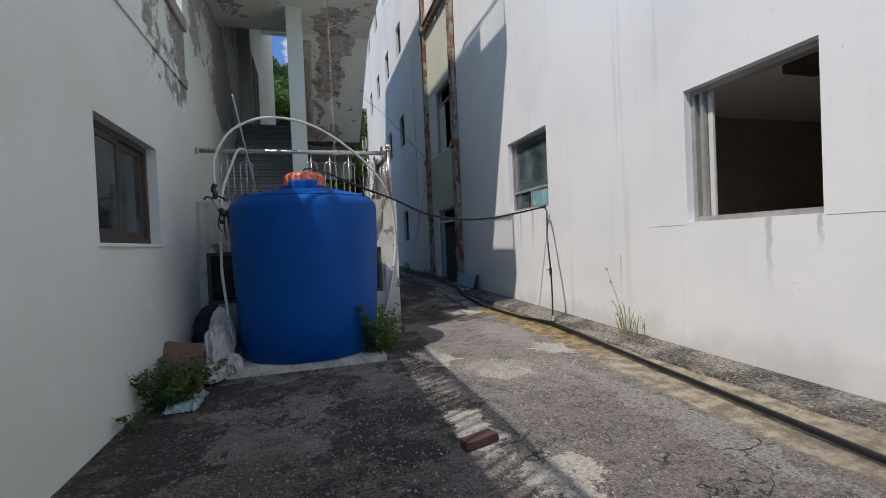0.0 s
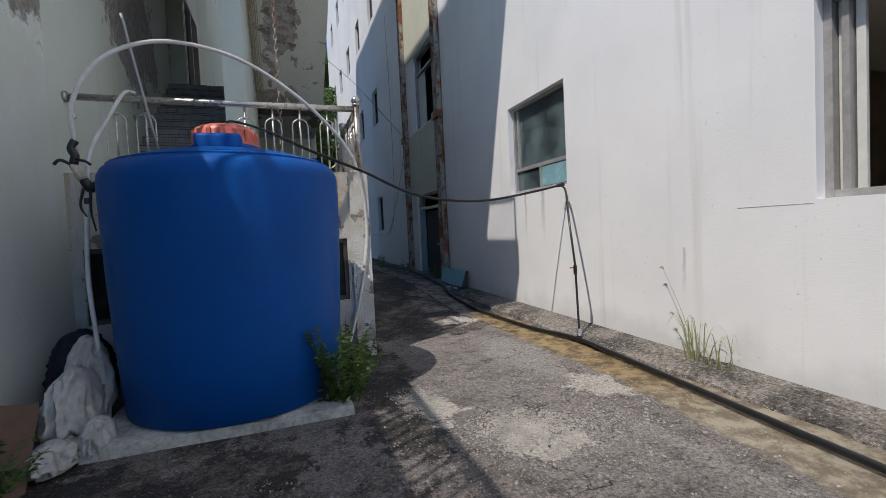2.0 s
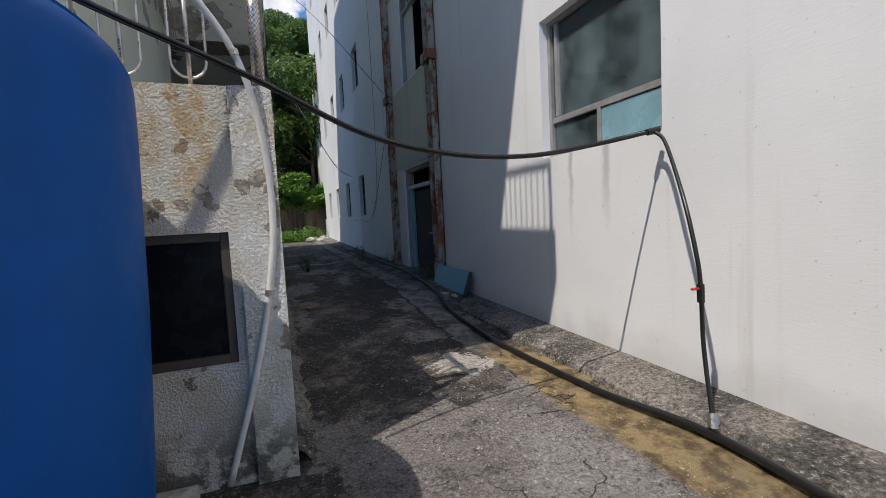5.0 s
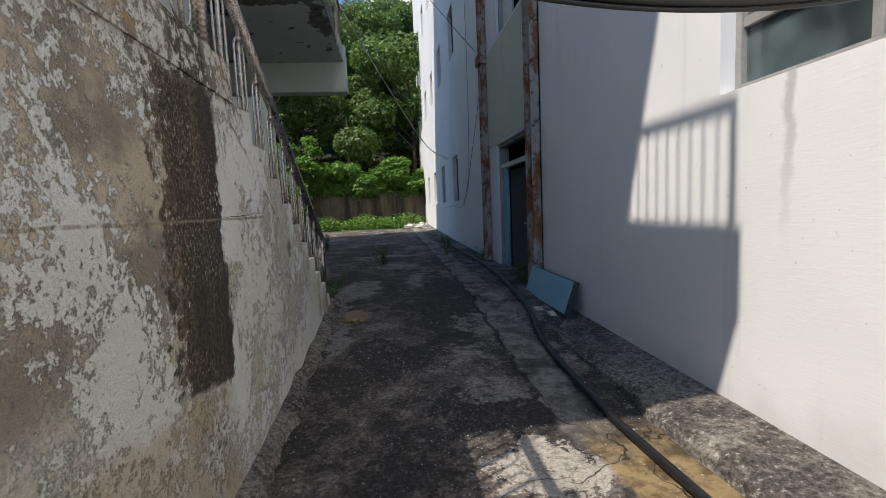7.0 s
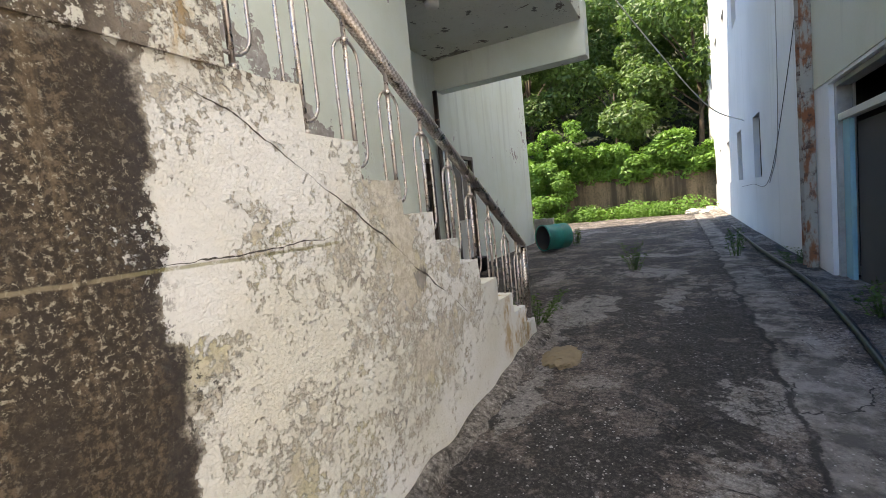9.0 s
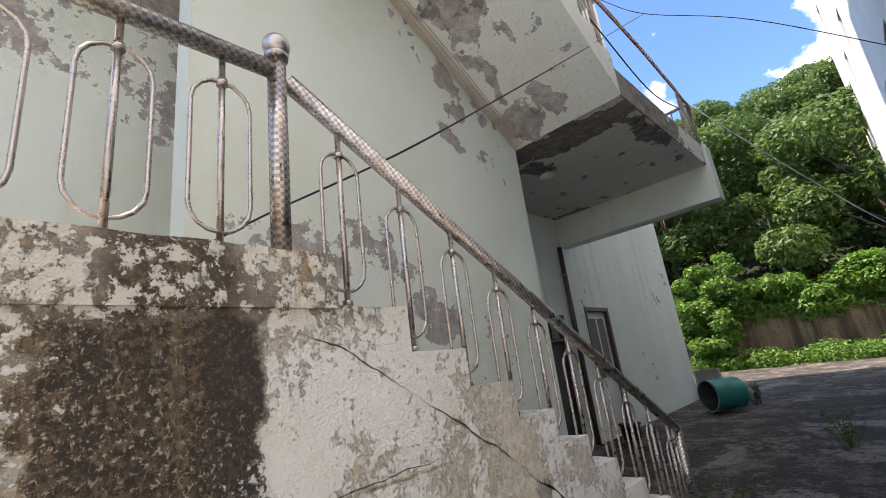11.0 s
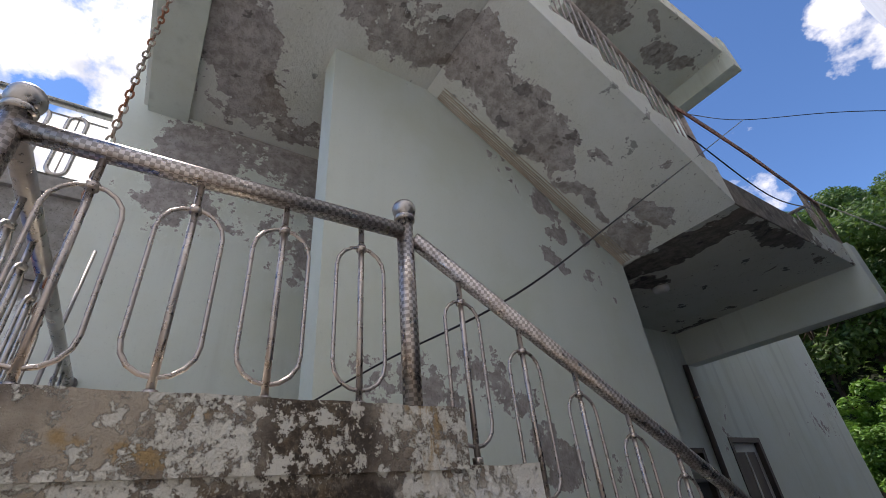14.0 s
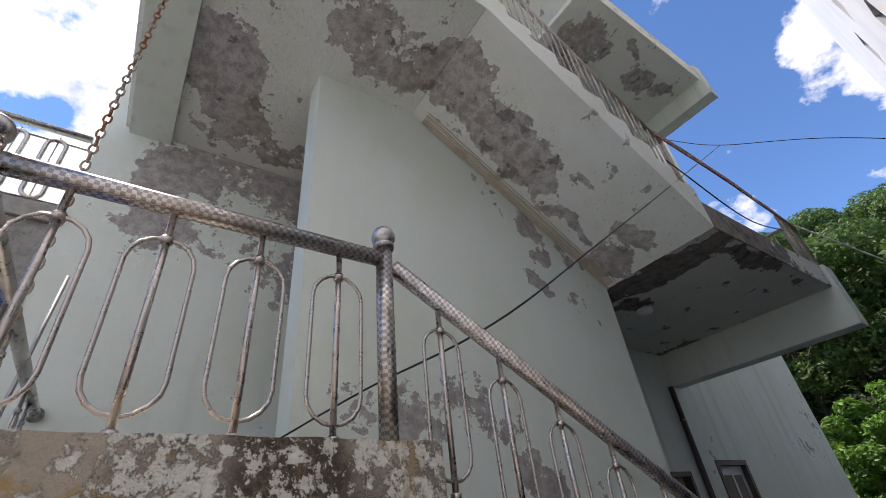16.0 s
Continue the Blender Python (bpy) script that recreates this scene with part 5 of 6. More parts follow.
_dm = Matrix.Translation((-0.14, 19.4, 0.68)) @ pose(0, 0, 0, -90, 0, -40) @ Matrix.Diagonal((1, 1, 0.78, 1))
_db = lathe([(0.02, 0.44), (0.3, 0.44), (0.315, 0.42), (0.315, 0.1), (0.325, 0.08), (0.315, 0.06), (0.315, -0.42), (0.33, -0.43), (0.33, -0.46), (0.3, -0.46), (0.3, 0.4), (0.02, 0.4)], (0, 0, 0), 36)
bmesh.ops.transform(_db, matrix=_dm, verts=_db.verts[:])
part("shell", _db, TEAL, drum, smooth=True)
# added liner, its dark colour painting the shade inside the drum
_db = lathe([(0.296, -0.44), (0.294, 0.38), (0.02, 0.39)], (0, 0, 0), 36)
_db.faces.ensure_lookup_table()
bmesh.ops.delete(_db, geom=[f for f in _db.faces if len(f.verts) > 8 and f.calc_center_median().z < 0], context="FACES_ONLY")
bmesh.ops.transform(_db, matrix=_dm, verts=_db.verts[:])
part("lining", _db, INSIDE_DARK, drum, "added lining coloured dark for the shade inside", smooth=True)

# ---- retaining wall, hill ----
_rw = bmesh.new()
box(-16, 5.2, -0.2, 0.2, -0.3, 2.55, bm=_rw, m=Matrix.Translation((0, 33.9, 0)) @ pose(0, 0, 0, 0, 0, 8))
solid("retaining_wall", _rw, OLD_WALL, "brown stained concrete retaining wall", "wall")


def hill():
    bm = bmesh.new()
    xs, ys = np.linspace(-90, 60, 40), np.linspace(34.5, 140, 34)
    grid = [[bm.verts.new((x, y + x * 0.14, 2.2 + 0.57 * (y - 34.5) * (1 - 0.0035 * (y - 34.5)) + 1.5 * noise.noise((x * 0.08, y * 0.08, 2)))) for x in xs] for y in ys]
    for j in range(len(ys) - 1):
        for i in range(len(xs) - 1):
            bm.faces.new((grid[j][i], grid[j][i + 1], grid[j + 1][i + 1], grid[j + 1][i]))
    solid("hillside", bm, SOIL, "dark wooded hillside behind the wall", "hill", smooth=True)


hill()


def leaf_cloud(blobs, count, size, seed, flat=0.5, shell=0.55):
    """Leaves as bent pairs of triangles, spread through ellipsoids (x, y, z, rx, ry, rz)."""
    rng = np.random.default_rng(seed)
    vol = np.array([b[3] * b[4] * b[5] for b in blobs]) ** 0.67
    pick = rng.choice(len(blobs), count, p=vol / vol.sum())
    b = np.array(blobs)[pick]
    d = rng.normal(size=(count, 3))
    d /= np.linalg.norm(d, axis=1)[:, None]
    c = b[:, :3] + d * b[:, 3:] * (shell + (1.06 - shell) * rng.random((count, 1)) ** 0.6)
    nrm = d * 0.7 + rng.normal(size=(count, 3)) * 0.55 + np.array([0, 0, flat])
    nrm /= np.linalg.norm(nrm, axis=1)[:, None]
    t = np.cross(nrm, rng.normal(size=(count, 3)))
    t /= np.linalg.norm(t, axis=1)[:, None]
    s = np.cross(nrm, t)
    k = size * (0.6 + 0.8 * rng.random((count, 1)))
    v = np.stack([c - t * k, c + s * k * 0.5 - nrm * k * 0.12, c + t * k, c - s * k * 0.5 - nrm * k * 0.12], 1).reshape(-1, 3)
    f = np.arange(count * 4).reshape(-1, 4)
    me = bpy.data.meshes.new("crown")
    me.from_pydata(v.tolist(), [], f.tolist())
    return me


def make_tree(seed, tall, spread, leaf, count, mat=None):
    rng = random.Random(seed)
    t = thing("tree", "leafy green forest tree on the hillside", "tree", (0, 0, 0), "trees on the hillside")
    trunk = tube([(0, 0, -0.6), (0.1, 0.05, tall * 0.35), (rng.uniform(-0.3, 0.3), 0.1, tall * 0.7)], 0.16, 8, taper=0.05)
    blobs = []
    for i in range(11):
        a, h = rng.uniform(0, 6.28), rng.uniform(0.3, 0.95)
        r = spread * (0.75 - 0.5 * abs(h - 0.55))
        p = (math.cos(a) * r, math.sin(a) * r, tall * h)
        s = spread * rng.uniform(0.3, 0.5)
        blobs.append((*p, s, s, s * 0.7))
        tube([(0.05, 0, tall * h * 0.55), (p[0] * 0.5, p[1] * 0.5, tall * h * 0.8), p], 0.05, 6, trunk, taper=0.015)
    part("trunk", trunk, BARK, t)
    me = leaf_cloud(blobs, count, leaf, seed)
    me.materials.append(mat or TREE_LEAF)
    part("crown", me, None, t)
    return t


TREES = [make_tree(11, 8.5, 3.6, 0.16, 6800), make_tree(12, 7.0, 3.2, 0.15, 6200), make_tree(13, 9.5, 3.4, 0.16, 6800)]


def hill_z(x, y):
    q = y - x * 0.14
    return 2.2 + 0.57 * (q - 34.5) * (1 - 0.0035 * (q - 34.5))


_rng = random.Random(5)
_spots = []
for _row in range(9):
    for _col in range(15):
        _x = -42 + _col * 4.1 + _rng.uniform(-1.4, 1.4) + (_row % 2) * 2
        _y = 37.5 + _row * 4.6 + _rng.uniform(-1.5, 1.5) + _x * 0.14
        if _x < 14:
            _spots.append((_x, _y))
for _i, (_x, _y) in enumerate(_spots):
    _m = Matrix.Translation((_x, _y, hill_z(_x, _y) - 0.3)) @ pose(0, 0, 0, 0, 0, _rng.uniform(0, 360)) @ Matrix.Scale(_rng.uniform(0.8, 1.15), 4)
    if _i < 3:
        TREES[_i].matrix_basis = _m
    else:
        copy_thing(TREES[_i % 3], Matrix.Translation(_m.translation) @ pose(0, 0, 0, 0, 0, _rng.uniform(0, 360)))

_blobs = []
for _i in range(90):
    _x = _rng.uniform(-13, 5)
    _s = _rng.uniform(0.35, 0.7)
    _blobs.append((_x, 34.2 + _x * 0.14 + _rng.uniform(-0.35, 1.2), 2.4 + _rng.uniform(0, 0.8) + max(0, -_x - 0.5) * 0.16, _s * 1.25, _s, _s * 0.75))
VINE_MOUNDS = ((-2.5, 33.5, 4.4, 1.3, 1.0, 1.6), (-4.5, 32.8, 3.5, 1.4, 1.0, 1.6), (-3.4, 32.4, 2.2, 1.2, 0.8, 1.1), (-0.7, 34.0, 3.4, 1.3, 0.9, 0.9), (1.0, 34.1, 3.2, 1.1, 0.9, 0.8), (2.5, 34.2, 3.7, 0.9, 0.8, 0.9), (3.9, 34.4, 3.0, 0.9, 0.8, 0.7), (-7.5, 33.6, 4.6, 2.0, 1.2, 2.0), (-10.5, 33.6, 5.0, 2.0, 1.2, 2.2))
for _x, _y, _z, _a, _b2, _c in VINE_MOUNDS:
    for _i in range(26):
        _d = Vector((_rng.gauss(0, 1), _rng.gauss(0, 1), _rng.gauss(0, 1))).normalized() * _rng.uniform(0.65, 1.0)
        _s = _rng.uniform(0.25, 0.5)
        _blobs.append((_x + _d.x * _a, _y + _d.y * _b2, _z + _d.z * _c, _s * 1.2, _s, _s * 0.8))
_me = leaf_cloud(_blobs, 70000, 0.105, 3, flat=0.9)
_me.materials.append(VINE_LEAF)
tagged(new("vine", _me), "bright green creeper spilling over the retaining wall", "vine", kind="stuff")

_ub = []
for _i in range(150):
    _x = _rng.uniform(-30, 8)
    _y = _rng.uniform(36, 58) + _x * 0.14
    _s = _rng.uniform(0.8, 1.8)
    _ub.append((_x, _y, hill_z(_x, _y) + _s * 0.2, _s * 1.5, _s * 1.4, _s * 0.8))
_me = leaf_cloud(_ub, 26000, 0.17, 31, flat=0.7)
_me.materials.append(TREE_LEAF)
tagged(new("thicket", _me), "dense green thicket between the hillside trees", "bushes", kind="stuff")


# ---- doors ----
door = thing("door_1", "open doorway with light blue leaf and grey frame", "door", (RW + 0.1, 14.2, 0.22), kind="structure")
for _a, _b2 in ((13.1, 13.17), (15.16, 15.25)):
    part("jamb", box(RW + 0.05, RW + 0.2, _a, _b2, 0.22, 2.62, 0.006), ALU, door)
part("transom", box(RW + 0.06, RW + 0.17, 13.17, 15.16, 2.16, 2.24, 0.006), WHITE_DOOR, door)
part("head", box(RW + 0.05, RW + 0.2, 13.17, 15.16, 2.56, 2.62, 0.006), ALU, door)
part("threshold", box(RW + 0.0, RW + 0.24, 13.17, 15.16, 0.2, 0.26, 0.008), CONCRETE, door)
_leaf = part("leaf", box(RW + 0.1, RW + 0.15, 14.93, 15.16, 0.26, 2.16, 0.008), CYAN, door, "light blue painted door leaf")
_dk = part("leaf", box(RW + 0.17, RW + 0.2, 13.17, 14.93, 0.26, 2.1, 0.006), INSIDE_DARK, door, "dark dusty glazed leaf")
part("handle", box(RW + 0.13, RW + 0.165, 13.6, 13.95, 1.12, 1.15, 0.006), STEEL_PLAIN, _dk)
up = thing("door_2", "broken upper doorway with dark frame", "door", (RW + 0.1, 14, 4.55), kind="structure")
for _q in ((13.0, 13.07, 4.55, 6.7), (14.93, 15.0, 4.55, 6.7), (13.07, 14.93, 6.63, 6.7), (13.07, 14.93, 6.1, 6.16)):
    part("jamb", box(RW + 0.05, RW + 0.17, *_q, 0.006), ALU, up)
part("leaf", box(RW + 0.12, RW + 0.15, 14.3, 14.93, 4.55, 6.1, 0.006), WHITE_DOOR, up)
far_door = thing("door_3", "off-white door with a dark window and frame", "door", (FW - 0.1, 16.9, 0.3), kind="structure")
for _q in ((16.42, 16.5, 0.3, 2.72), (17.37, 17.45, 0.3, 2.72), (16.5, 17.37, 2.64, 2.72)):
    part("jamb", box(FW - 0.14, FW + 0.015, *_q, 0.006), BROWN_FRAME, far_door)
_leaf = part("leaf", box(FW - 0.11, FW - 0.07, 16.5, 17.37, 0.3, 2.64, 0.006), WHITE_DOOR, far_door)
part("door_window", box(FW - 0.075, FW - 0.06, 16.62, 17.25, 1.35, 2.5, 0.004), BROWN_FRAME, _leaf)
part("mullion", box(FW - 0.062, FW - 0.05, 16.91, 16.96, 1.35, 2.5, 0.003), WHITE_DOOR, _leaf)
part("handle", box(FW - 0.07, FW - 0.02, 16.56, 16.6, 1.15, 1.3, 0.006), BLACK, _leaf)
dk = thing("door_4", "narrow dark doorway with brown frame", "door", (FW - 0.1, 15.3, 0.4), kind="structure")
for _q in ((14.95, 15.02, 0.4, 2.56), (15.53, 15.6, 0.4, 2.56), (15.02, 15.53, 2.49, 2.56), (15.02, 15.53, 2.1, 2.15)):
    part("jamb", box(FW - 0.12, FW + 0.012, *_q, 0.006), BROWN_FRAME, dk)
part("leaf", box(FW - 0.1, FW - 0.07, 15.02, 15.53, 0.4, 2.1, 0.004), INSIDE_DARK, dk)
_t = thing("door_5", "grey sliding doors on the upper landing", "door", (FW - 0.1, 13.7, 4.82), kind="structure")
for _q in ((12.9, 12.97, 4.82, 6.9), (14.53, 14.6, 4.82, 6.9), (12.97, 14.53, 6.83, 6.9), (13.7, 13.76, 4.82, 6.83)):
    part("jamb", box(FW - 0.12, FW + 0.012, *_q, 0.006), ALU, _t)
part("pane", box(FW - 0.08, FW - 0.07, 12.97, 13.7, 4.9, 6.83), GLASS_DARK, _t)
pipe = thing("downpipe", "brown rusty downpipe beside the doorway", "pipe", (FW + 0.05, 15.86, 0.33))
part("pipe", tube([(FW + 0.05, 15.86, 0.33), (FW + 0.05, 15.86, 3.86)], 0.045, 14), BROWN_FRAME, pipe, smooth=True)
for _z in (0.9, 2.1, 3.3):
    part("clamp", tube([(FW + 0.05, 15.86, _z), (FW + 0.05, 15.86, _z + 0.03)], 0.052, 14), RUST, pipe)
lamp = thing("ceiling_lamp", "small round white lamp under the landing", "lamp", (-0.2, 13.9, 4.42))
part("shade", lathe([(0.05, -0.05), (0.1, -0.03), (0.11, 0.0), (0.11, 0.03)], (-0.2, 13.9, 4.42), 20), WHITE_DOOR, lamp, smooth=True)
strip = thing("soffit_strip", "tan stained strip along the foot of the soffit", "trim", (0.1, 11.5, 5.3))
for _x, _r in ((0.025, 0.013), (0.05, 0.009), (0.075, 0.011), (0.105, 0.007), (0.13, 0.009), (0.165, 0.006)):
    part("strip", tube([(_x + 0.012 * noise.noise((_x * 9, i * 0.7, 2)), 10.25 + i * 0.2125, 6.067 - i * 0.1339 + 0.006 * noise.noise((_x * 7, i * 0.9, 4))) for i in range(13)], _r, 6), TAN, strip)
pot = thing("pot", "small black plastic pot beside the door", "pot", (-0.85, 16.2, 0.33))
part("body", lathe([(0.11, 0), (0.15, 0.02), (0.17, 0.26), (0.18, 0.27), (0.165, 0.28), (0.14, 0.06), (0.02, 0.05)], (-0.85, 16.2, 0.33), 20), BLACK, pot, smooth=True)
part("rim", lathe([(0.17, 0.25), (0.188, 0.26), (0.188, 0.285), (0.17, 0.29)], (-0.85, 16.2, 0.33), 20), BLACK, pot, smooth=True)
stub = thing("low_wall", "short concrete stub wall at the building corner", "wall", (-1.1, 21.95, 0.34))
part("block", rough_box(-1.34, -0.75, 21.78, 21.98, 0.3, 1.08, step=0.12, amount=0.02, seed=8), CONCRETE, stub)

# ---- cracks and seams on the stair wall ----
def crack(points, width, depth=0.003):
    """A dark sliver along the stair's side, uneven in width."""
    bm, rng = bmesh.new(), random.Random(len(points))
    line = smooth_line([(SIDE, y, z) for y, z in points], 22)
    rows = []
    for i, p in enumerate(line):
        w = max(0.0004, width * (0.35 + 0.9 * rng.random()) * min(1.6, max(0.0, 1.0 + 2.6 * noise.noise(p * 3.3)))) * min(1, 4 * i / len(line) + 0.1, 4 * (1 - i / len(line)) + 0.1)
        dz = 0.014 * noise.noise(p * 9) + 0.006 * noise.noise(p * 31)
        rows.append([bm.verts.new((SIDE + depth, p.y, p.z + dz + s * w)) for s in (-1, 1)])
    for a, b in zip(rows, rows[1:]):
        bm.faces.new((a[0], b[0], b[1], a[1]))
    return bm


solid("stair_crack", crack([(8.95, 2.03), (9.2, 1.93), (9.46, 1.77), (9.9, 1.5), (10.27, 1.24), (10.6, 1.03), (10.87, 0.84)], 0.0045), BROWN_FRAME, "long dark crack along the stair wall", "crack")
solid("stair_crack", crack([(10.2, 1.24), (10.24, 1.2), (10.3, 1.18), (10.34, 1.22)], 0.05), CONCRETE, "broken hollow in the stair wall", "crack")
solid("stair_seam", crack([(8.85, 1.46), (9.1, 1.465), (9.3, 1.47), (9.62, 1.48)], 0.0018), DARK_CONCRETE, "mossy horizontal seam in the stair wall", "seam")
def footing():
    """A crumbling, uneven strip of old mortar at the foot of the stair wall."""
    bm, rows = bmesh.new(), []
    for i in range(90):
        y = 7.6 + i * 0.056
        out = 0.09 + 0.07 * noise.noise((0, y * 2.2, 1)) + 0.05 * noise.noise((0, y * 9, 2)) + 0.03 * noise.noise((0, y * 23, 2))
        top = ground_z(y) + 0.07 + 0.05 * noise.noise((0, y * 3.1, 4))
        rows.append([bm.verts.new(p) for p in ((SIDE + out + 0.04, y, ground_z(y) - 0.04), (SIDE + out, y, top * 0.5 + ground_z(y) * 0.5), (SIDE + 0.03, y, top), (SIDE - 0.02, y, top + 0.02))])
    for a, b in zip(rows, rows[1:]):
        for j in range(3):
            bm.faces.new((a[j], a[j + 1], b[j + 1], b[j]))
    return bm


solid("stair_footing", footing(), PLINTH, "crumbling footing along the stair wall", "footing")

# ---- tank fittings ----
hoop = thing("pvc_hose", "white plastic hose arched over the tank", "hose", (1.28, 7.4, 0.05))
part("hose", tube(smooth_line([(-1.2, 6.52, 2.32), (-1.2, 6.53, 2.72), (-1.02, 6.6, 3.1), (-0.7, 6.72, 3.33), (-0.33, 6.86, 3.4), (0.1, 7.0, 3.33), (0.55, 7.16, 3.1), (0.95, 7.32, 2.78), (1.22, 7.42, 2.42), (1.33, 7.46, 1.95), (1.34, 7.46, 1.4), (1.22, 7.45, 0.75), (1.02, 7.42, 0.06)], 8), 0.019, 12), PVC, hoop, smooth=True)
for _p, _q in (((1.215, 7.418, 2.44), (1.225, 7.42, 2.41)), ((1.3, 7.455, 1.13), (1.295, 7.455, 1.1)), ((-1.2, 6.53, 2.62), (-1.2, 6.53, 2.59))):
    part("clip", tube([_p, _q], 0.024, 10), STEEL_PLAIN, hoop, "grey band clip")
hoop2 = thing("pvc_hose", "white plastic hose bent down behind the tank", "hose", (-1.2, 6.6, 0.3))
part("hose", tube(smooth_line([(-0.9, 7.15, 3.0), (-0.98, 7.1, 2.98), (-1.05, 6.9, 2.72), (-1.13, 6.6, 2.3), (-1.14, 6.5, 1.9), (-1.16, 6.45, 1.3), (-1.1, 6.35, 0.75), (-1.08, 6.35, 0.3)], 8), 0.018, 12), PVC, hoop2, smooth=True)
part("clip", tube([(-1.14, 6.5, 1.92), (-1.14, 6.5, 1.87)], 0.024, 10), BLACK, hoop2, "black tape band")
valve = thing("valve", "black taped ball valve with brass body", "valve", (-1.2, 6.5, 2.2))
part("tape", tube(smooth_line([(-1.2, 6.52, 2.4), (-1.225, 6.51, 2.33), (-1.2, 6.5, 2.27), (-1.215, 6.5, 2.2)], 4), 0.032, 10), BLACK, valve, "bulging black tape", True)
part("body", tube([(-1.22, 6.5, 2.2), (-1.17, 6.5, 2.1), (-1.13, 6.5, 2.05)], 0.032, 12), TAN, valve, "tarnished brass body", True)
part("nut", tube([(-1.185, 6.5, 2.13), (-1.16, 6.5, 2.085)], 0.042, 6), TAN, valve, "tarnished brass nut")
part("tape", tube(smooth_line([(-1.15, 6.5, 2.07), (-1.11, 6.49, 2.0), (-1.06, 6.48, 2.02), (-1.0, 6.48, 2.0)], 4), 0.038, 10), BLACK, valve, "bulging black tape", True)
part("lever", tube(smooth_line([(-1.23, 6.48, 2.2), (-1.29, 6.46, 2.23), (-1.33, 6.45, 2.19)], 4), 0.013, 8), BLACK, valve, smooth=True)
part("lever", tube(smooth_line([(-1.19, 6.48, 2.24), (-1.12, 6.46, 2.22), (-1.08, 6.45, 2.19)], 4), 0.011, 8), BLACK, valve, smooth=True)
for _k, (_dx, _len) in enumerate(((-0.03, 0.22), (0.02, 0.34), (0.06, 0.27), (0.1, 0.18))):
    part("tape_end", tube(smooth_line([(-1.12 + _dx, 6.47, 2.0), (-1.13 + _dx * 1.4, 6.45, 1.94 - _len * 0.4), (-1.1 + _dx * 1.1, 6.45, 1.98 - _len)], 5), 0.012, 6, taper=0.006), BLACK, valve, smooth=True)
tap = thing("hose_valve", "red-handled valve on the hanging hose", "valve", (3.93, 6.87, 0.85))
part("body", tube([(3.93, 6.872, 0.97), (3.93, 6.868, 0.85)], 0.024, 12), BLACK, tap)
part("lever", box(3.85, 3.93, 6.86, 6.88, 0.935, 0.95, 0.004), RED, tap, "red lever")


def lump(centre, size, seed, fold=0.34, freq=2.6, drop=0.0):
    """A crumpled bundle: a ball pulled into sharp upright folds, sagging outwards below."""
    bm = bmesh.new()
    bmesh.ops.create_icosphere(bm, subdivisions=5, radius=1)
    for v in bm.verts:
        d = v.co.normalized()
        ridge = 1 - abs(noise.noise(Vector((d.x * freq, d.y * freq, d.z * freq * 0.35)) + Vector((seed, 0, 0)))) * 2.2
        small = 1 - abs(noise.noise(d * freq * 3.1 + Vector((0, seed, 0)))) * 2
        r = 1 - fold * (1 - ridge) + 0.1 * small * (1 - abs(d.z))
        wide = 1 + 0.35 * max(0, -d.z)
        v.co = Vector((d.x * size[0] * r * wide, d.y * size[1] * r * wide, max(-size[2] * 0.97, d.z * size[2] * (0.7 + 0.3 * r)))) + Vector(centre)
    return bm


sack = thing("sack", "crumpled dirty white plastic sack beside the tank", "sack", (-1.15, 6.0, 0.02))
part("cloth", lump((-1.2, 6.12, 0.3), (0.17, 0.34, 0.31), 2), SACK, sack, smooth=True)
part("cloth", lump((-1.18, 6.38, 0.4), (0.16, 0.2, 0.4), 5), SACK, sack, smooth=True)
part("cloth", lump((-1.18, 5.72, 0.1), (0.15, 0.26, 0.1), 8), SACK, sack, smooth=True)
sack2 = thing("sack", "small white sack slumped by the tank pad", "sack", (-0.98, 5.95, 0.02))
part("cloth", lump((-0.98, 5.88, 0.13), (0.1, 0.2, 0.14), 11), SACK, sack2, smooth=True)
bag = thing("bundle", "dark navy cloth bundle behind the sack", "bundle", (-1.4, 6.7, 0.02))
part("cloth", lump((-1.36, 6.75, 0.4), (0.24, 0.28, 0.4), 14, fold=0.2), NAVY, bag, smooth=True)
board = thing("board", "brown weathered cardboard leaning on the sack", "board", (-1.42, 5.7, 0.02))
part("sheet", rough_box(-0.2, 0.2, -0.01, 0.01, 0, 0.66, step=0.06, amount=0.02, seed=6), BOARD, board, at=Matrix.Translation((-1.4, 5.35, 0.03)) @ pose(0, 0, 0, -47, 12, 22))


SAND = plain("damp_tan_mortar", (0.2, 0.155, 0.095), 0.9, vary=0.3, scale=18, bump=0.4)
slab = thing("flat_stone", "flat tan slab lying at the foot of the stairs", "stone", (1.7, 11.95, 0.2))
part("slab", lump((1.72, 11.95, 0.2), (0.17, 0.27, 0.045), 12, fold=0.2), SAND, slab)


def crumpled(name, centre, size, mat, label, seed, height=0.05):
    bm = bmesh.new()
    n = 16
    grid = [[bm.verts.new((centre[0] + (i / n - 0.5) * size[0] + 0.03 * noise.noise((i * 0.7, j * 0.7, seed)), centre[1] + (j / n - 0.5) * size[1] + 0.05 * noise.noise((i * 0.5, j * 0.5, seed + 4)), centre[2] + height * abs(noise.noise((i * 0.6, j * 0.6, seed + 9))))) for i in range(n + 1)] for j in range(n + 1)]
    for j in range(n):
        for i in range(n):
            bm.faces.new((grid[j][i], grid[j][i + 1], grid[j + 1][i + 1], grid[j + 1][i]))
    t = thing(name, label, "litter", centre)
    part("sheet", bm, mat, t)


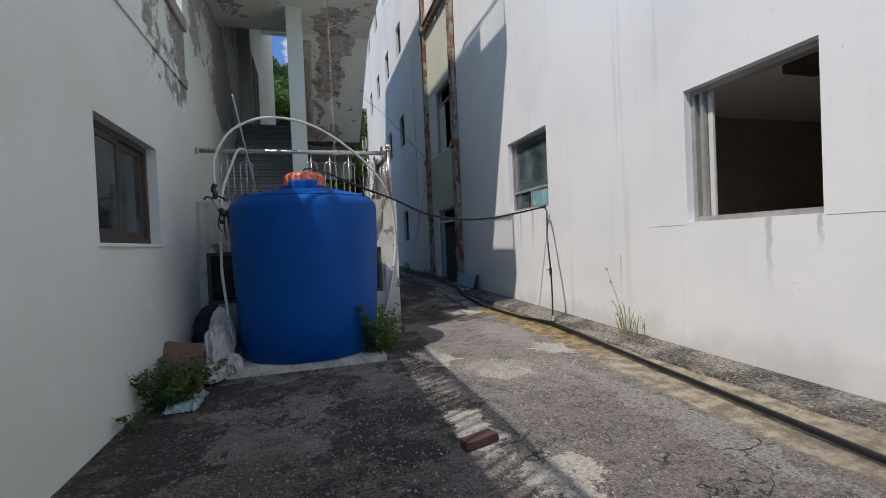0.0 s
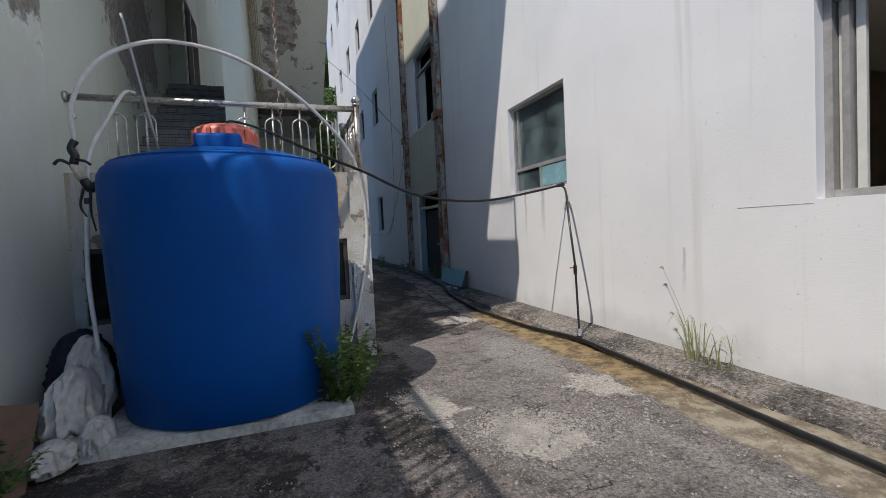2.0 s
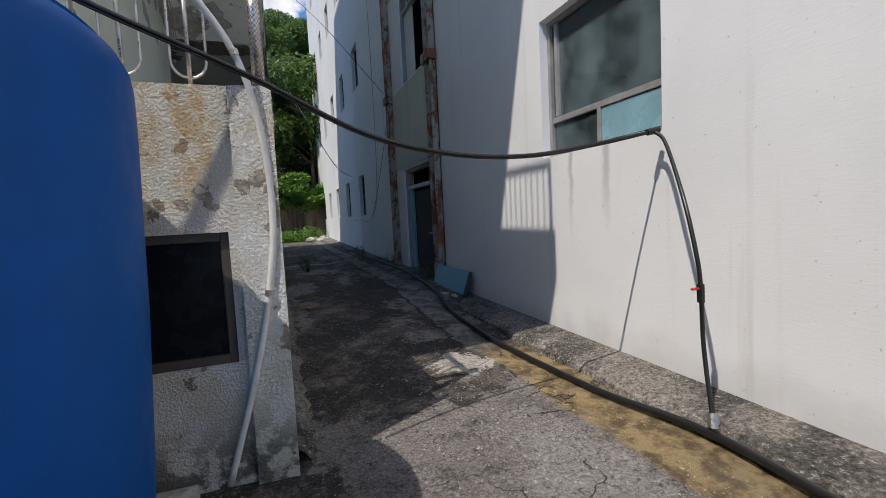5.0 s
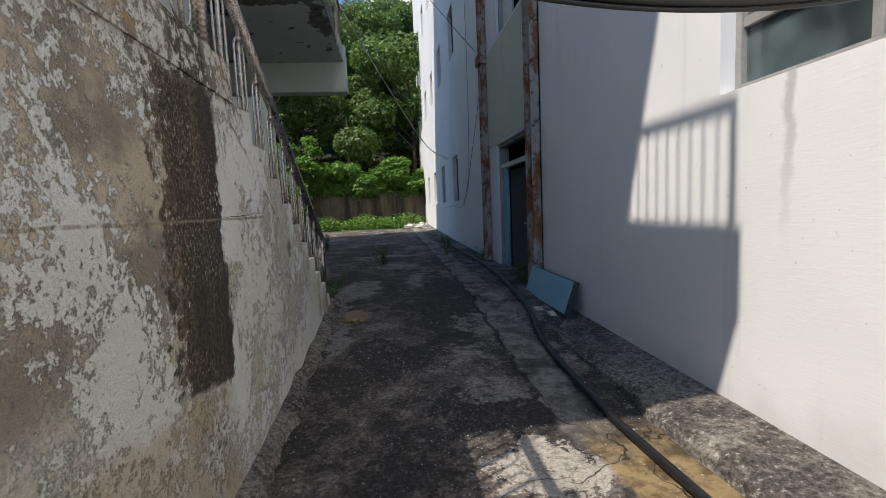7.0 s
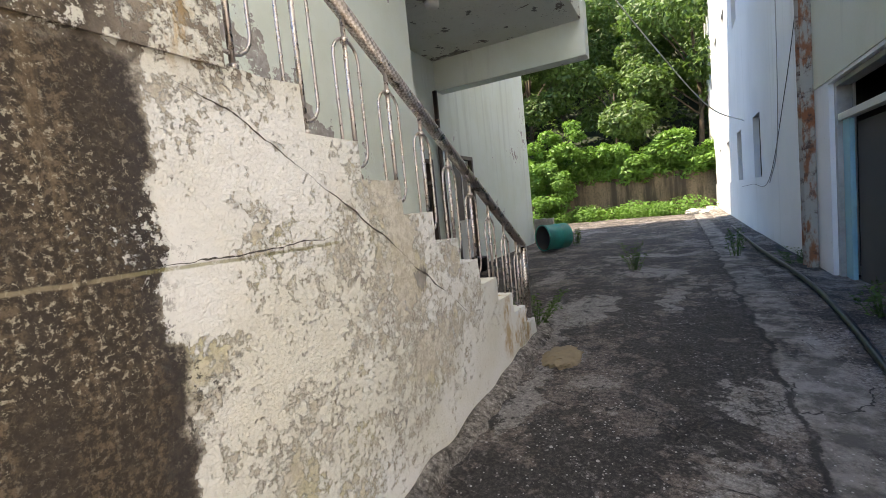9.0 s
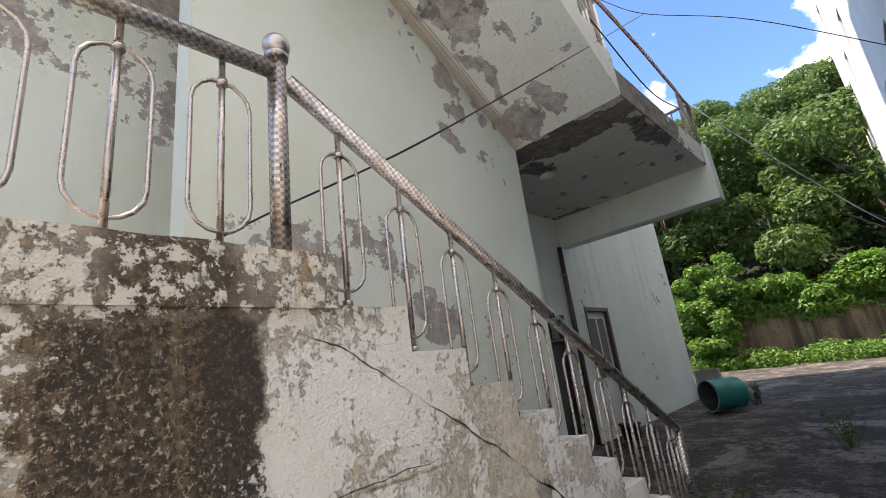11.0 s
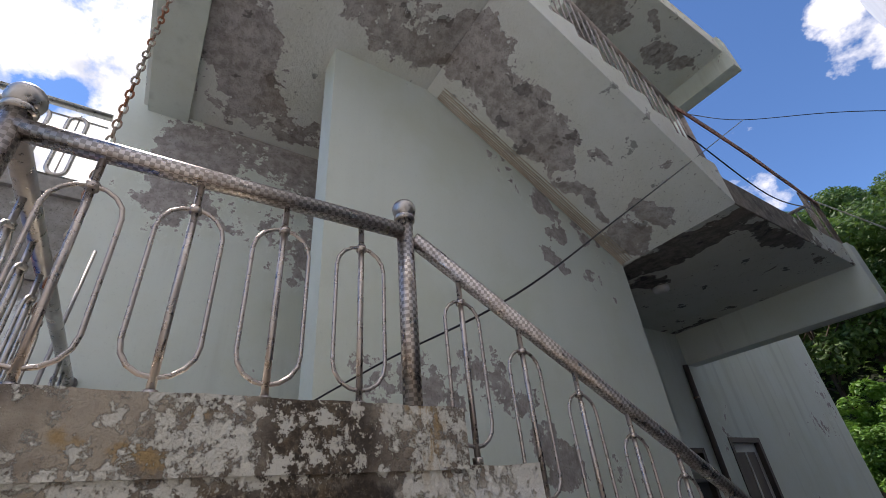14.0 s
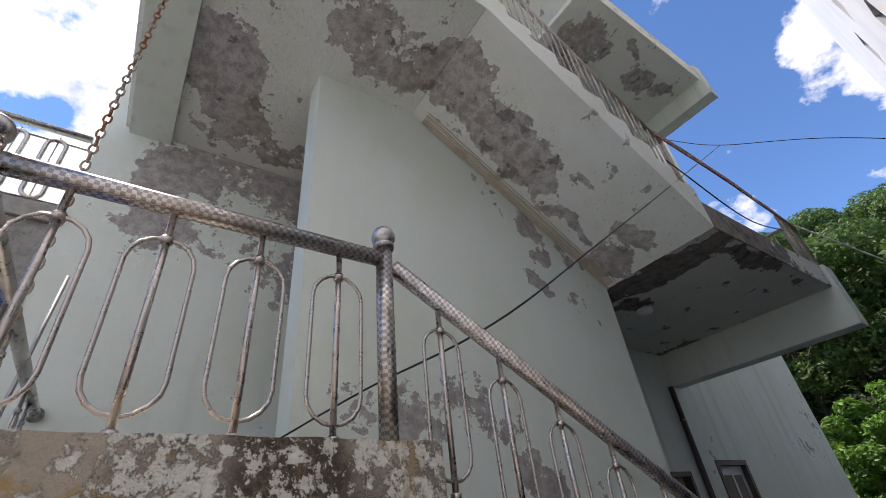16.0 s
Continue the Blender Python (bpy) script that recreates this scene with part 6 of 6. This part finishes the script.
crumpled("plastic_sheet", (-1.27, 4.95, 0.012), (0.3, 0.55), FOIL, "crumpled pale blue plastic sheet under the weeds", 3, 0.08)

# ---- cables ----
def cable(name, points, r, mat, label):
    c = thing(name, label, "cable", points[-1])
    part("wire", tube(smooth_line(points, 8), r, 6), mat, c, smooth=True)


cable("cable", [(0.08, 8.85, 2.5), (0.7, 9.2, 2.68), (1.35, 9.58, 2.84), (1.38, 10.6, 3.57), (1.41, 12.2, 4.74), (1.44, 13.5, 5.7), (1.46, 14.72, 6.6)], 0.0055, BLACK, "black cable tied along the stair railing")
cable("cable", [(1.38, 12.7, 5.75), (1.46, 14.72, 6.6), (2.6, 15.2, 5.9), (4.15, 16.05, 4.65)], 0.0055, BLACK, "black cable slung across to the steel column")
cable("cable", [(1.4, 16.2, 5.62), (2.4, 18.1, 4.35), (3.4, 20.3, 3.35), (4.31, 22.7, 3.2)], 0.013, PVC, "pale cable slung from landing to white wall")
strap = thing("strap", "faded red woven strap stretched along the landing", "strap", (1.4, 16.2, 5.5))
_line = smooth_line([(1.4, 12.6, 5.78), (1.42, 14.0, 5.72), (1.42, 15.2, 5.62), (1.4, 16.2, 5.6)], 10)
_sb, _rows = bmesh.new(), []
for _i, _p in enumerate(_line):
    _t = 0.5 * noise.noise((0, _i * 0.13, 3))
    _o = Vector((0.035 * math.sin(_t), 0, 0.035 * math.cos(_t)))
    _n = Vector((0.003 * math.cos(_t), 0, -0.003 * math.sin(_t)))
    _rows.append([_sb.verts.new(_p + q) for q in (_o + _n, -_o + _n, -_o - _n, _o - _n)])
for _a, _b2 in zip(_rows, _rows[1:]):
    for _j in range(4):
        _sb.faces.new((_a[_j], _a[(_j + 1) % 4], _b2[(_j + 1) % 4], _b2[_j]))
part("webbing", _sb, STRAP, strap)
part("cord", tube([p + Vector((0.01, 0, -0.06 - 0.04 * math.sin(i * 0.1))) for i, p in enumerate(_line)], 0.008, 6), RED_HOSE, strap, "thin faded red cord", True)
cable("cable", [(1.4, 12.55, 5.3), (1.42, 14.0, 4.98), (1.4, 15.6, 5.3)], 0.008, BLACK, "black wire sagging over the landing edge")
cable("cable", [(4.3, 16.1, 4.5), (4.29, 17.4, 3.0), (4.3, 19.3, 1.55), (4.3, 21.5, 1.5), (4.3, 23.6, 1.45)], 0.006, BLACK, "thin wire along the white wall")
cable("cable", [(4.26, 18.0, 9.4), (4.3, 18.02, 7.0), (4.3, 18.0, 4.2), (4.3, 18.3, 2.2), (4.3, 19.2, 1.5)], 0.008, ALU, "thin grey cable down the white wall")
chain = thing("chain", "dark rusty chain hanging from the upper landing", "chain", (0.43, 7.71, 3.1))
for _i in range(62):
    _z = 2.35 + _i * 0.062
    part("link", tube([(0.43 + (0.018 * math.cos(a) if _i % 2 else 0), 7.71 + (0 if _i % 2 else 0.018 * math.cos(a)), _z + 0.037 * math.sin(a)) for a in np.linspace(0, 2 * math.pi, 10, endpoint=False)], 0.0065, 5, closed=True), RUST, chain)


# ---- weeds and grass ----
def weed(name, at, tall, wide, stems, per, leaf, seed, mat, label):
    rng = np.random.default_rng(seed)
    w = thing(name, label, "weed", at)
    stem, vs, fs = bmesh.new(), [], []
    for s in range(stems):
        a, lean = rng.uniform(0, 6.28), rng.uniform(0.1, 1.0) * wide / 2
        h = tall * rng.uniform(0.55, 1.0)
        base = Vector(at) + Vector((math.cos(a), math.sin(a), 0)) * rng.uniform(0, wide * 0.2)
        tip = base + Vector((math.cos(a) * lean, math.sin(a) * lean, h))
        mid = base.lerp(tip, 0.5) + Vector((0, 0, h * 0.12))
        line = smooth_line([base, mid, tip], 4)
        tube(line, 0.004, 4, stem, taper=0.0015)
        for k in range(per):
            f = rng.uniform(0.18, 1.0)
            p = line[min(len(line) - 1, int(f * (len(line) - 1)))] + Vector(rng.normal(0, 0.012, 3))
            out = Vector(rng.normal(0, 1, 3))
            out.z = abs(out.z) * 0.5
            out.normalize()
            n = Vector(rng.normal(0, 0.6, 3)) + Vector((0, 0, 1))
            side = out.cross(n).normalized()
            L = leaf * rng.uniform(0.6, 1.3)
            i = len(vs)
            vs += [tuple(p), tuple(p + out * L * 0.5 + side * L * 0.22), tuple(p + out * L + Vector((0, 0, -L * 0.2))), tuple(p + out * L * 0.5 - side * L * 0.22)]
            fs.append((i, i + 1, i + 2, i + 3))
    tagged(part("stem", stem, mat, w), kind="stuff")
    me = bpy.data.meshes.new("leaves")
    me.from_pydata(vs, [], fs)
    me.materials.append(mat)
    part("leaves", me, None, w)


weed("weed", (0.8, 5.93, 0.03), 0.74, 0.68, 42, 50, 0.048, 1, WEED, "bushy green weed at the tank pad corner")
weed("weed", (0.98, 6.3, 0.01), 0.55, 0.4, 16, 40, 0.04, 21, WEED, "green weed beside the landing corner")
weed("weed", (-1.42, 4.95, 0.01), 0.46, 0.9, 46, 44, 0.05, 2, WEED, "dark green weed patch against the pale wall")
weed("weed", (-1.5, 4.4, 0.01), 0.2, 0.4, 9, 20, 0.04, 22, WEED, "small weed at the foot of the wall")
weed("weed", (2.0, 16.0, 0.3), 0.5, 0.5, 14, 30, 0.045, 4, WEED, "green weed growing from a crack in the lane")
weed("weed", (3.5, 17.1, 0.33), 0.55, 0.5, 12, 26, 0.05, 6, WEED, "green weed growing beside the gutter")
weed("weed", (1.25, 12.75, 0.24), 0.4, 0.7, 18, 30, 0.045, 7, WEED, "green weeds at the foot of the stairs")
weed("weed", (4.2, 13.25, 0.18), 0.45, 0.4, 12, 26, 0.05, 8, WEED, "green weed at the doorway")
weed("weed", (4.15, 16.3, 0.2), 0.4, 0.4, 10, 26, 0.05, 9, WEED, "green weed at the steel column")
weed("weed", (0.2, 20.3, 0.34), 0.5, 0.5, 14, 26, 0.06, 10, WEED, "green weed behind the teal drum")


def grass_tuft(at, tall, blades, seed, label, stalks=()):
    rng = np.random.default_rng(seed)
    g = thing("grass_tuft", label, "grass", at)
    bm = bmesh.new()
    for b in range(blades):
        a = rng.uniform(0, 6.28)
        r, h = rng.uniform(0.1, 0.42) * tall, rng.uniform(0.4, 1.0) * tall
        base = Vector(at) + Vector((rng.normal(0, 0.02) - 0.02, rng.normal(0, 0.07), 0))
        way = Vector((min(0.12, math.cos(a)) * r, math.sin(a) * r * 1.3, 0))
        pts = [base, base + way * 0.35 + Vector((0, 0, h * 0.65)), base + way * 0.8 + Vector((0, 0, h * 0.95)), base + way * 1.35 + Vector((0, 0, h * 0.75))]
        line = smooth_line(pts, 3)
        side = Vector((-way.y, way.x, 0.001)).normalized()
        rows = []
        for i, p in enumerate(line):
            w = 0.007 * (1 - i / len(line)) + 0.0008
            rows.append([bm.verts.new(p + side * w), bm.verts.new(p - side * w)])
        for p, q in zip(rows, rows[1:]):
            bm.faces.new((p[0], q[0], q[1], p[1]))
    part("grass_blade", bm, GRASS, g)
    for tip in stalks:
        line = smooth_line([at, Vector(at).lerp(Vector(tip), 0.5) + Vector((0, -0.03, 0.02)), tip], 6)
        s = part("stalk", tube(line, 0.004, 5, taper=0.002), GRASS, g)
        part("seed_head", tube([line[-1], line[-1] + Vector((0.0, 0.02, 0.02)), line[-1] + Vector((0, 0.05, 0.0))], 0.012, 6, taper=0.004), GRASS, s)


grass_tuft((4.2, 5.3, 0.06), 0.55, 20, 3, "pale green grass tuft against the white wall", [(4.22, 5.72, 0.98), (4.22, 5.6, 0.5)])
grass_tuft((4.18, 5.05, 0.06), 0.4, 12, 4, "low pale grass tuft against the white wall")

_bl = []
for _i in range(40):
    _x = _rng.uniform(-4.5, 4.2)
    _s = _rng.uniform(0.3, 0.6)
    _bl.append((_x, 32.9 + _x * 0.14 + _rng.uniform(-0.7, 0.5), 0.4 + _s * 0.5, _s * 1.3, _s, _s))
_me = leaf_cloud(_bl, 9000, 0.07, 8, flat=0.6)
_me.materials.append(VINE_LEAF)
tagged(new("undergrowth", _me), "bright green weeds along the retaining wall foot", "weeds", kind="stuff")
for _x, _y, _s in ((3.2, 32.2, 0.3), (3.7, 31.8, 0.24), (4.0, 32.6, 0.35), (3.5, 33.0, 0.3)):
    _r = thing("rubble", "pale rubble lump by the far wall corner", "rubble", (_x, _y, 0.35), "rubble by the far corner")
    part("lump", lump((_x, _y, 0.35 + _s * 0.4), (_s, _s * 0.8, _s * 0.5), _x), PAD, _r)


# ---- chips and crumbs on the lane ----
CHIP = plain("pale_stone_chip", (0.36, 0.34, 0.31), 0.9, vary=0.35, scale=40)


def crumbs(count, seed):
    rng = np.random.default_rng(seed)
    heaps = np.array([(2.0, 4.95, 0.2, 0.16), (1.45, 5.75, 0.1, 0.16), (2.2, 4.7, 0.35, 0.2), (3.0, 5.3, 0.25, 0.8), (0.6, 4.6, 0.7, 0.5), (1.6, 3.6, 0.8, 0.8), (2.6, 3.5, 0.4, 0.9), (2.7, 7.2, 0.4, 0.7), (3.9, 11.3, 0.25, 1.0), (0.4, 3.0, 0.8, 0.7), (2.4, 9.8, 0.6, 1.2)])
    w = np.array([0.3, 0.12, 0.2, 0.12, 0.06, 0.06, 0.05, 0.07, 0.02, 0.12, 0.04])
    h = heaps[rng.choice(len(heaps), count, p=w / w.sum())]
    xy = h[:, :2] + rng.normal(size=(count, 2)) * h[:, 2:]
    s = 0.0018 + 0.0062 * rng.random(count) ** 4
    cube = np.array([(-1, -1, 0), (1, -1, 0), (1, 1, 0), (-1, 1, 0), (-0.7, -0.7, 1), (0.7, -0.7, 1), (0.7, 0.7, 1), (-0.7, 0.7, 1)], float)
    v = cube[None] * s[:, None, None] * (0.6 + 0.8 * rng.random((count, 1, 3)))
    a = rng.uniform(0, 6.28, count)
    x, y = v[..., 0] * np.cos(a)[:, None] - v[..., 1] * np.sin(a)[:, None], v[..., 0] * np.sin(a)[:, None] + v[..., 1] * np.cos(a)[:, None]
    z = v[..., 2] + np.array([ground_z(q) for q in xy[:, 1]])[:, None] + 0.002
    z += np.array([0.018 * noise.noise((p * 0.7, q * 0.7, 0)) for p, q in xy])[:, None]
    v = np.stack([x + xy[:, :1], y + xy[:, 1:], z], -1).reshape(-1, 3)
    q = np.array([(4, 5, 6, 7), (0, 1, 5, 4), (1, 2, 6, 5), (2, 3, 7, 6), (3, 0, 4, 7)])
    f = (q[None] + 8 * np.arange(count)[:, None, None]).reshape(-1, 4)
    me = bpy.data.meshes.new("gravel")
    me.from_pydata(v.tolist(), [], f.tolist())
    me.materials.append(CHIP)
    tagged(new("gravel", me), "scattered pale stone chips and crumbs", "gravel", kind="stuff")


crumbs(15000, 4)
for _i, (_x, _y, _s) in enumerate(((3.98, 12.62, 0.1), (3.95, 11.75, 0.05), (4.02, 11.5, 0.04), (4.0, 12.2, 0.03))):
    _r = thing("plaster_chunk", "broken white plaster chunk on the footing", "rubble", (_x, _y, 0.18), "plaster chunks on the footing")
    part("chunk", rough_box(_x - _s, _x + _s, _y - _s * 1.6, _y + _s * 1.6, 0.165 if _x > 3.9 else 0.03, 0.2 if _x > 3.9 else 0.07, step=0.03, amount=0.015, seed=_i), PAD, _r)

for _y0, _y1, _z in ((4.32, 4.95, 1.575), (-0.5, 2.8, 1.59)):
    solid("render_joint", box(RW - 0.002, RW + 0.01, _y0, _y1, _z, _z + 0.004), CONCRETE, "thin joint line in the white render", "joint")
wires = thing("room_wires", "loose white wires hanging from the room ceiling", "cable", (5.4, 3.3, 3.28))
for _q in ([(5.3, 3.2, 3.3), (5.2, 3.1, 3.1), (5.25, 3.0, 2.7), (5.2, 2.9, 2.45)], [(5.5, 3.6, 3.3), (5.3, 3.3, 3.15), (5.25, 2.9, 3.12)]):
    part("wire", tube(smooth_line(_q, 6), 0.007, 6), PVC, wires, smooth=True)
part("box", box(5.1, 5.6, 2.9, 3.7, 3.2, 3.3, 0.01), BROWN_FRAME, wires)

# ---- riser tiles of the inner stair ----
_tile = mesh_of(box(-0.074, 0.074, -0.008, 0.0, 0.004, 0.089, 0.004), "tile", TILE)
for _i in range(13):
    for _k in range(9):
        for _j in range(2):
            part("tile", _tile, None, inner, at=Matrix.Translation((-1.575 + _k * 0.152, 9.3 + _i * 0.272, 2.29 + _i * 0.193 + _j * 0.094)))
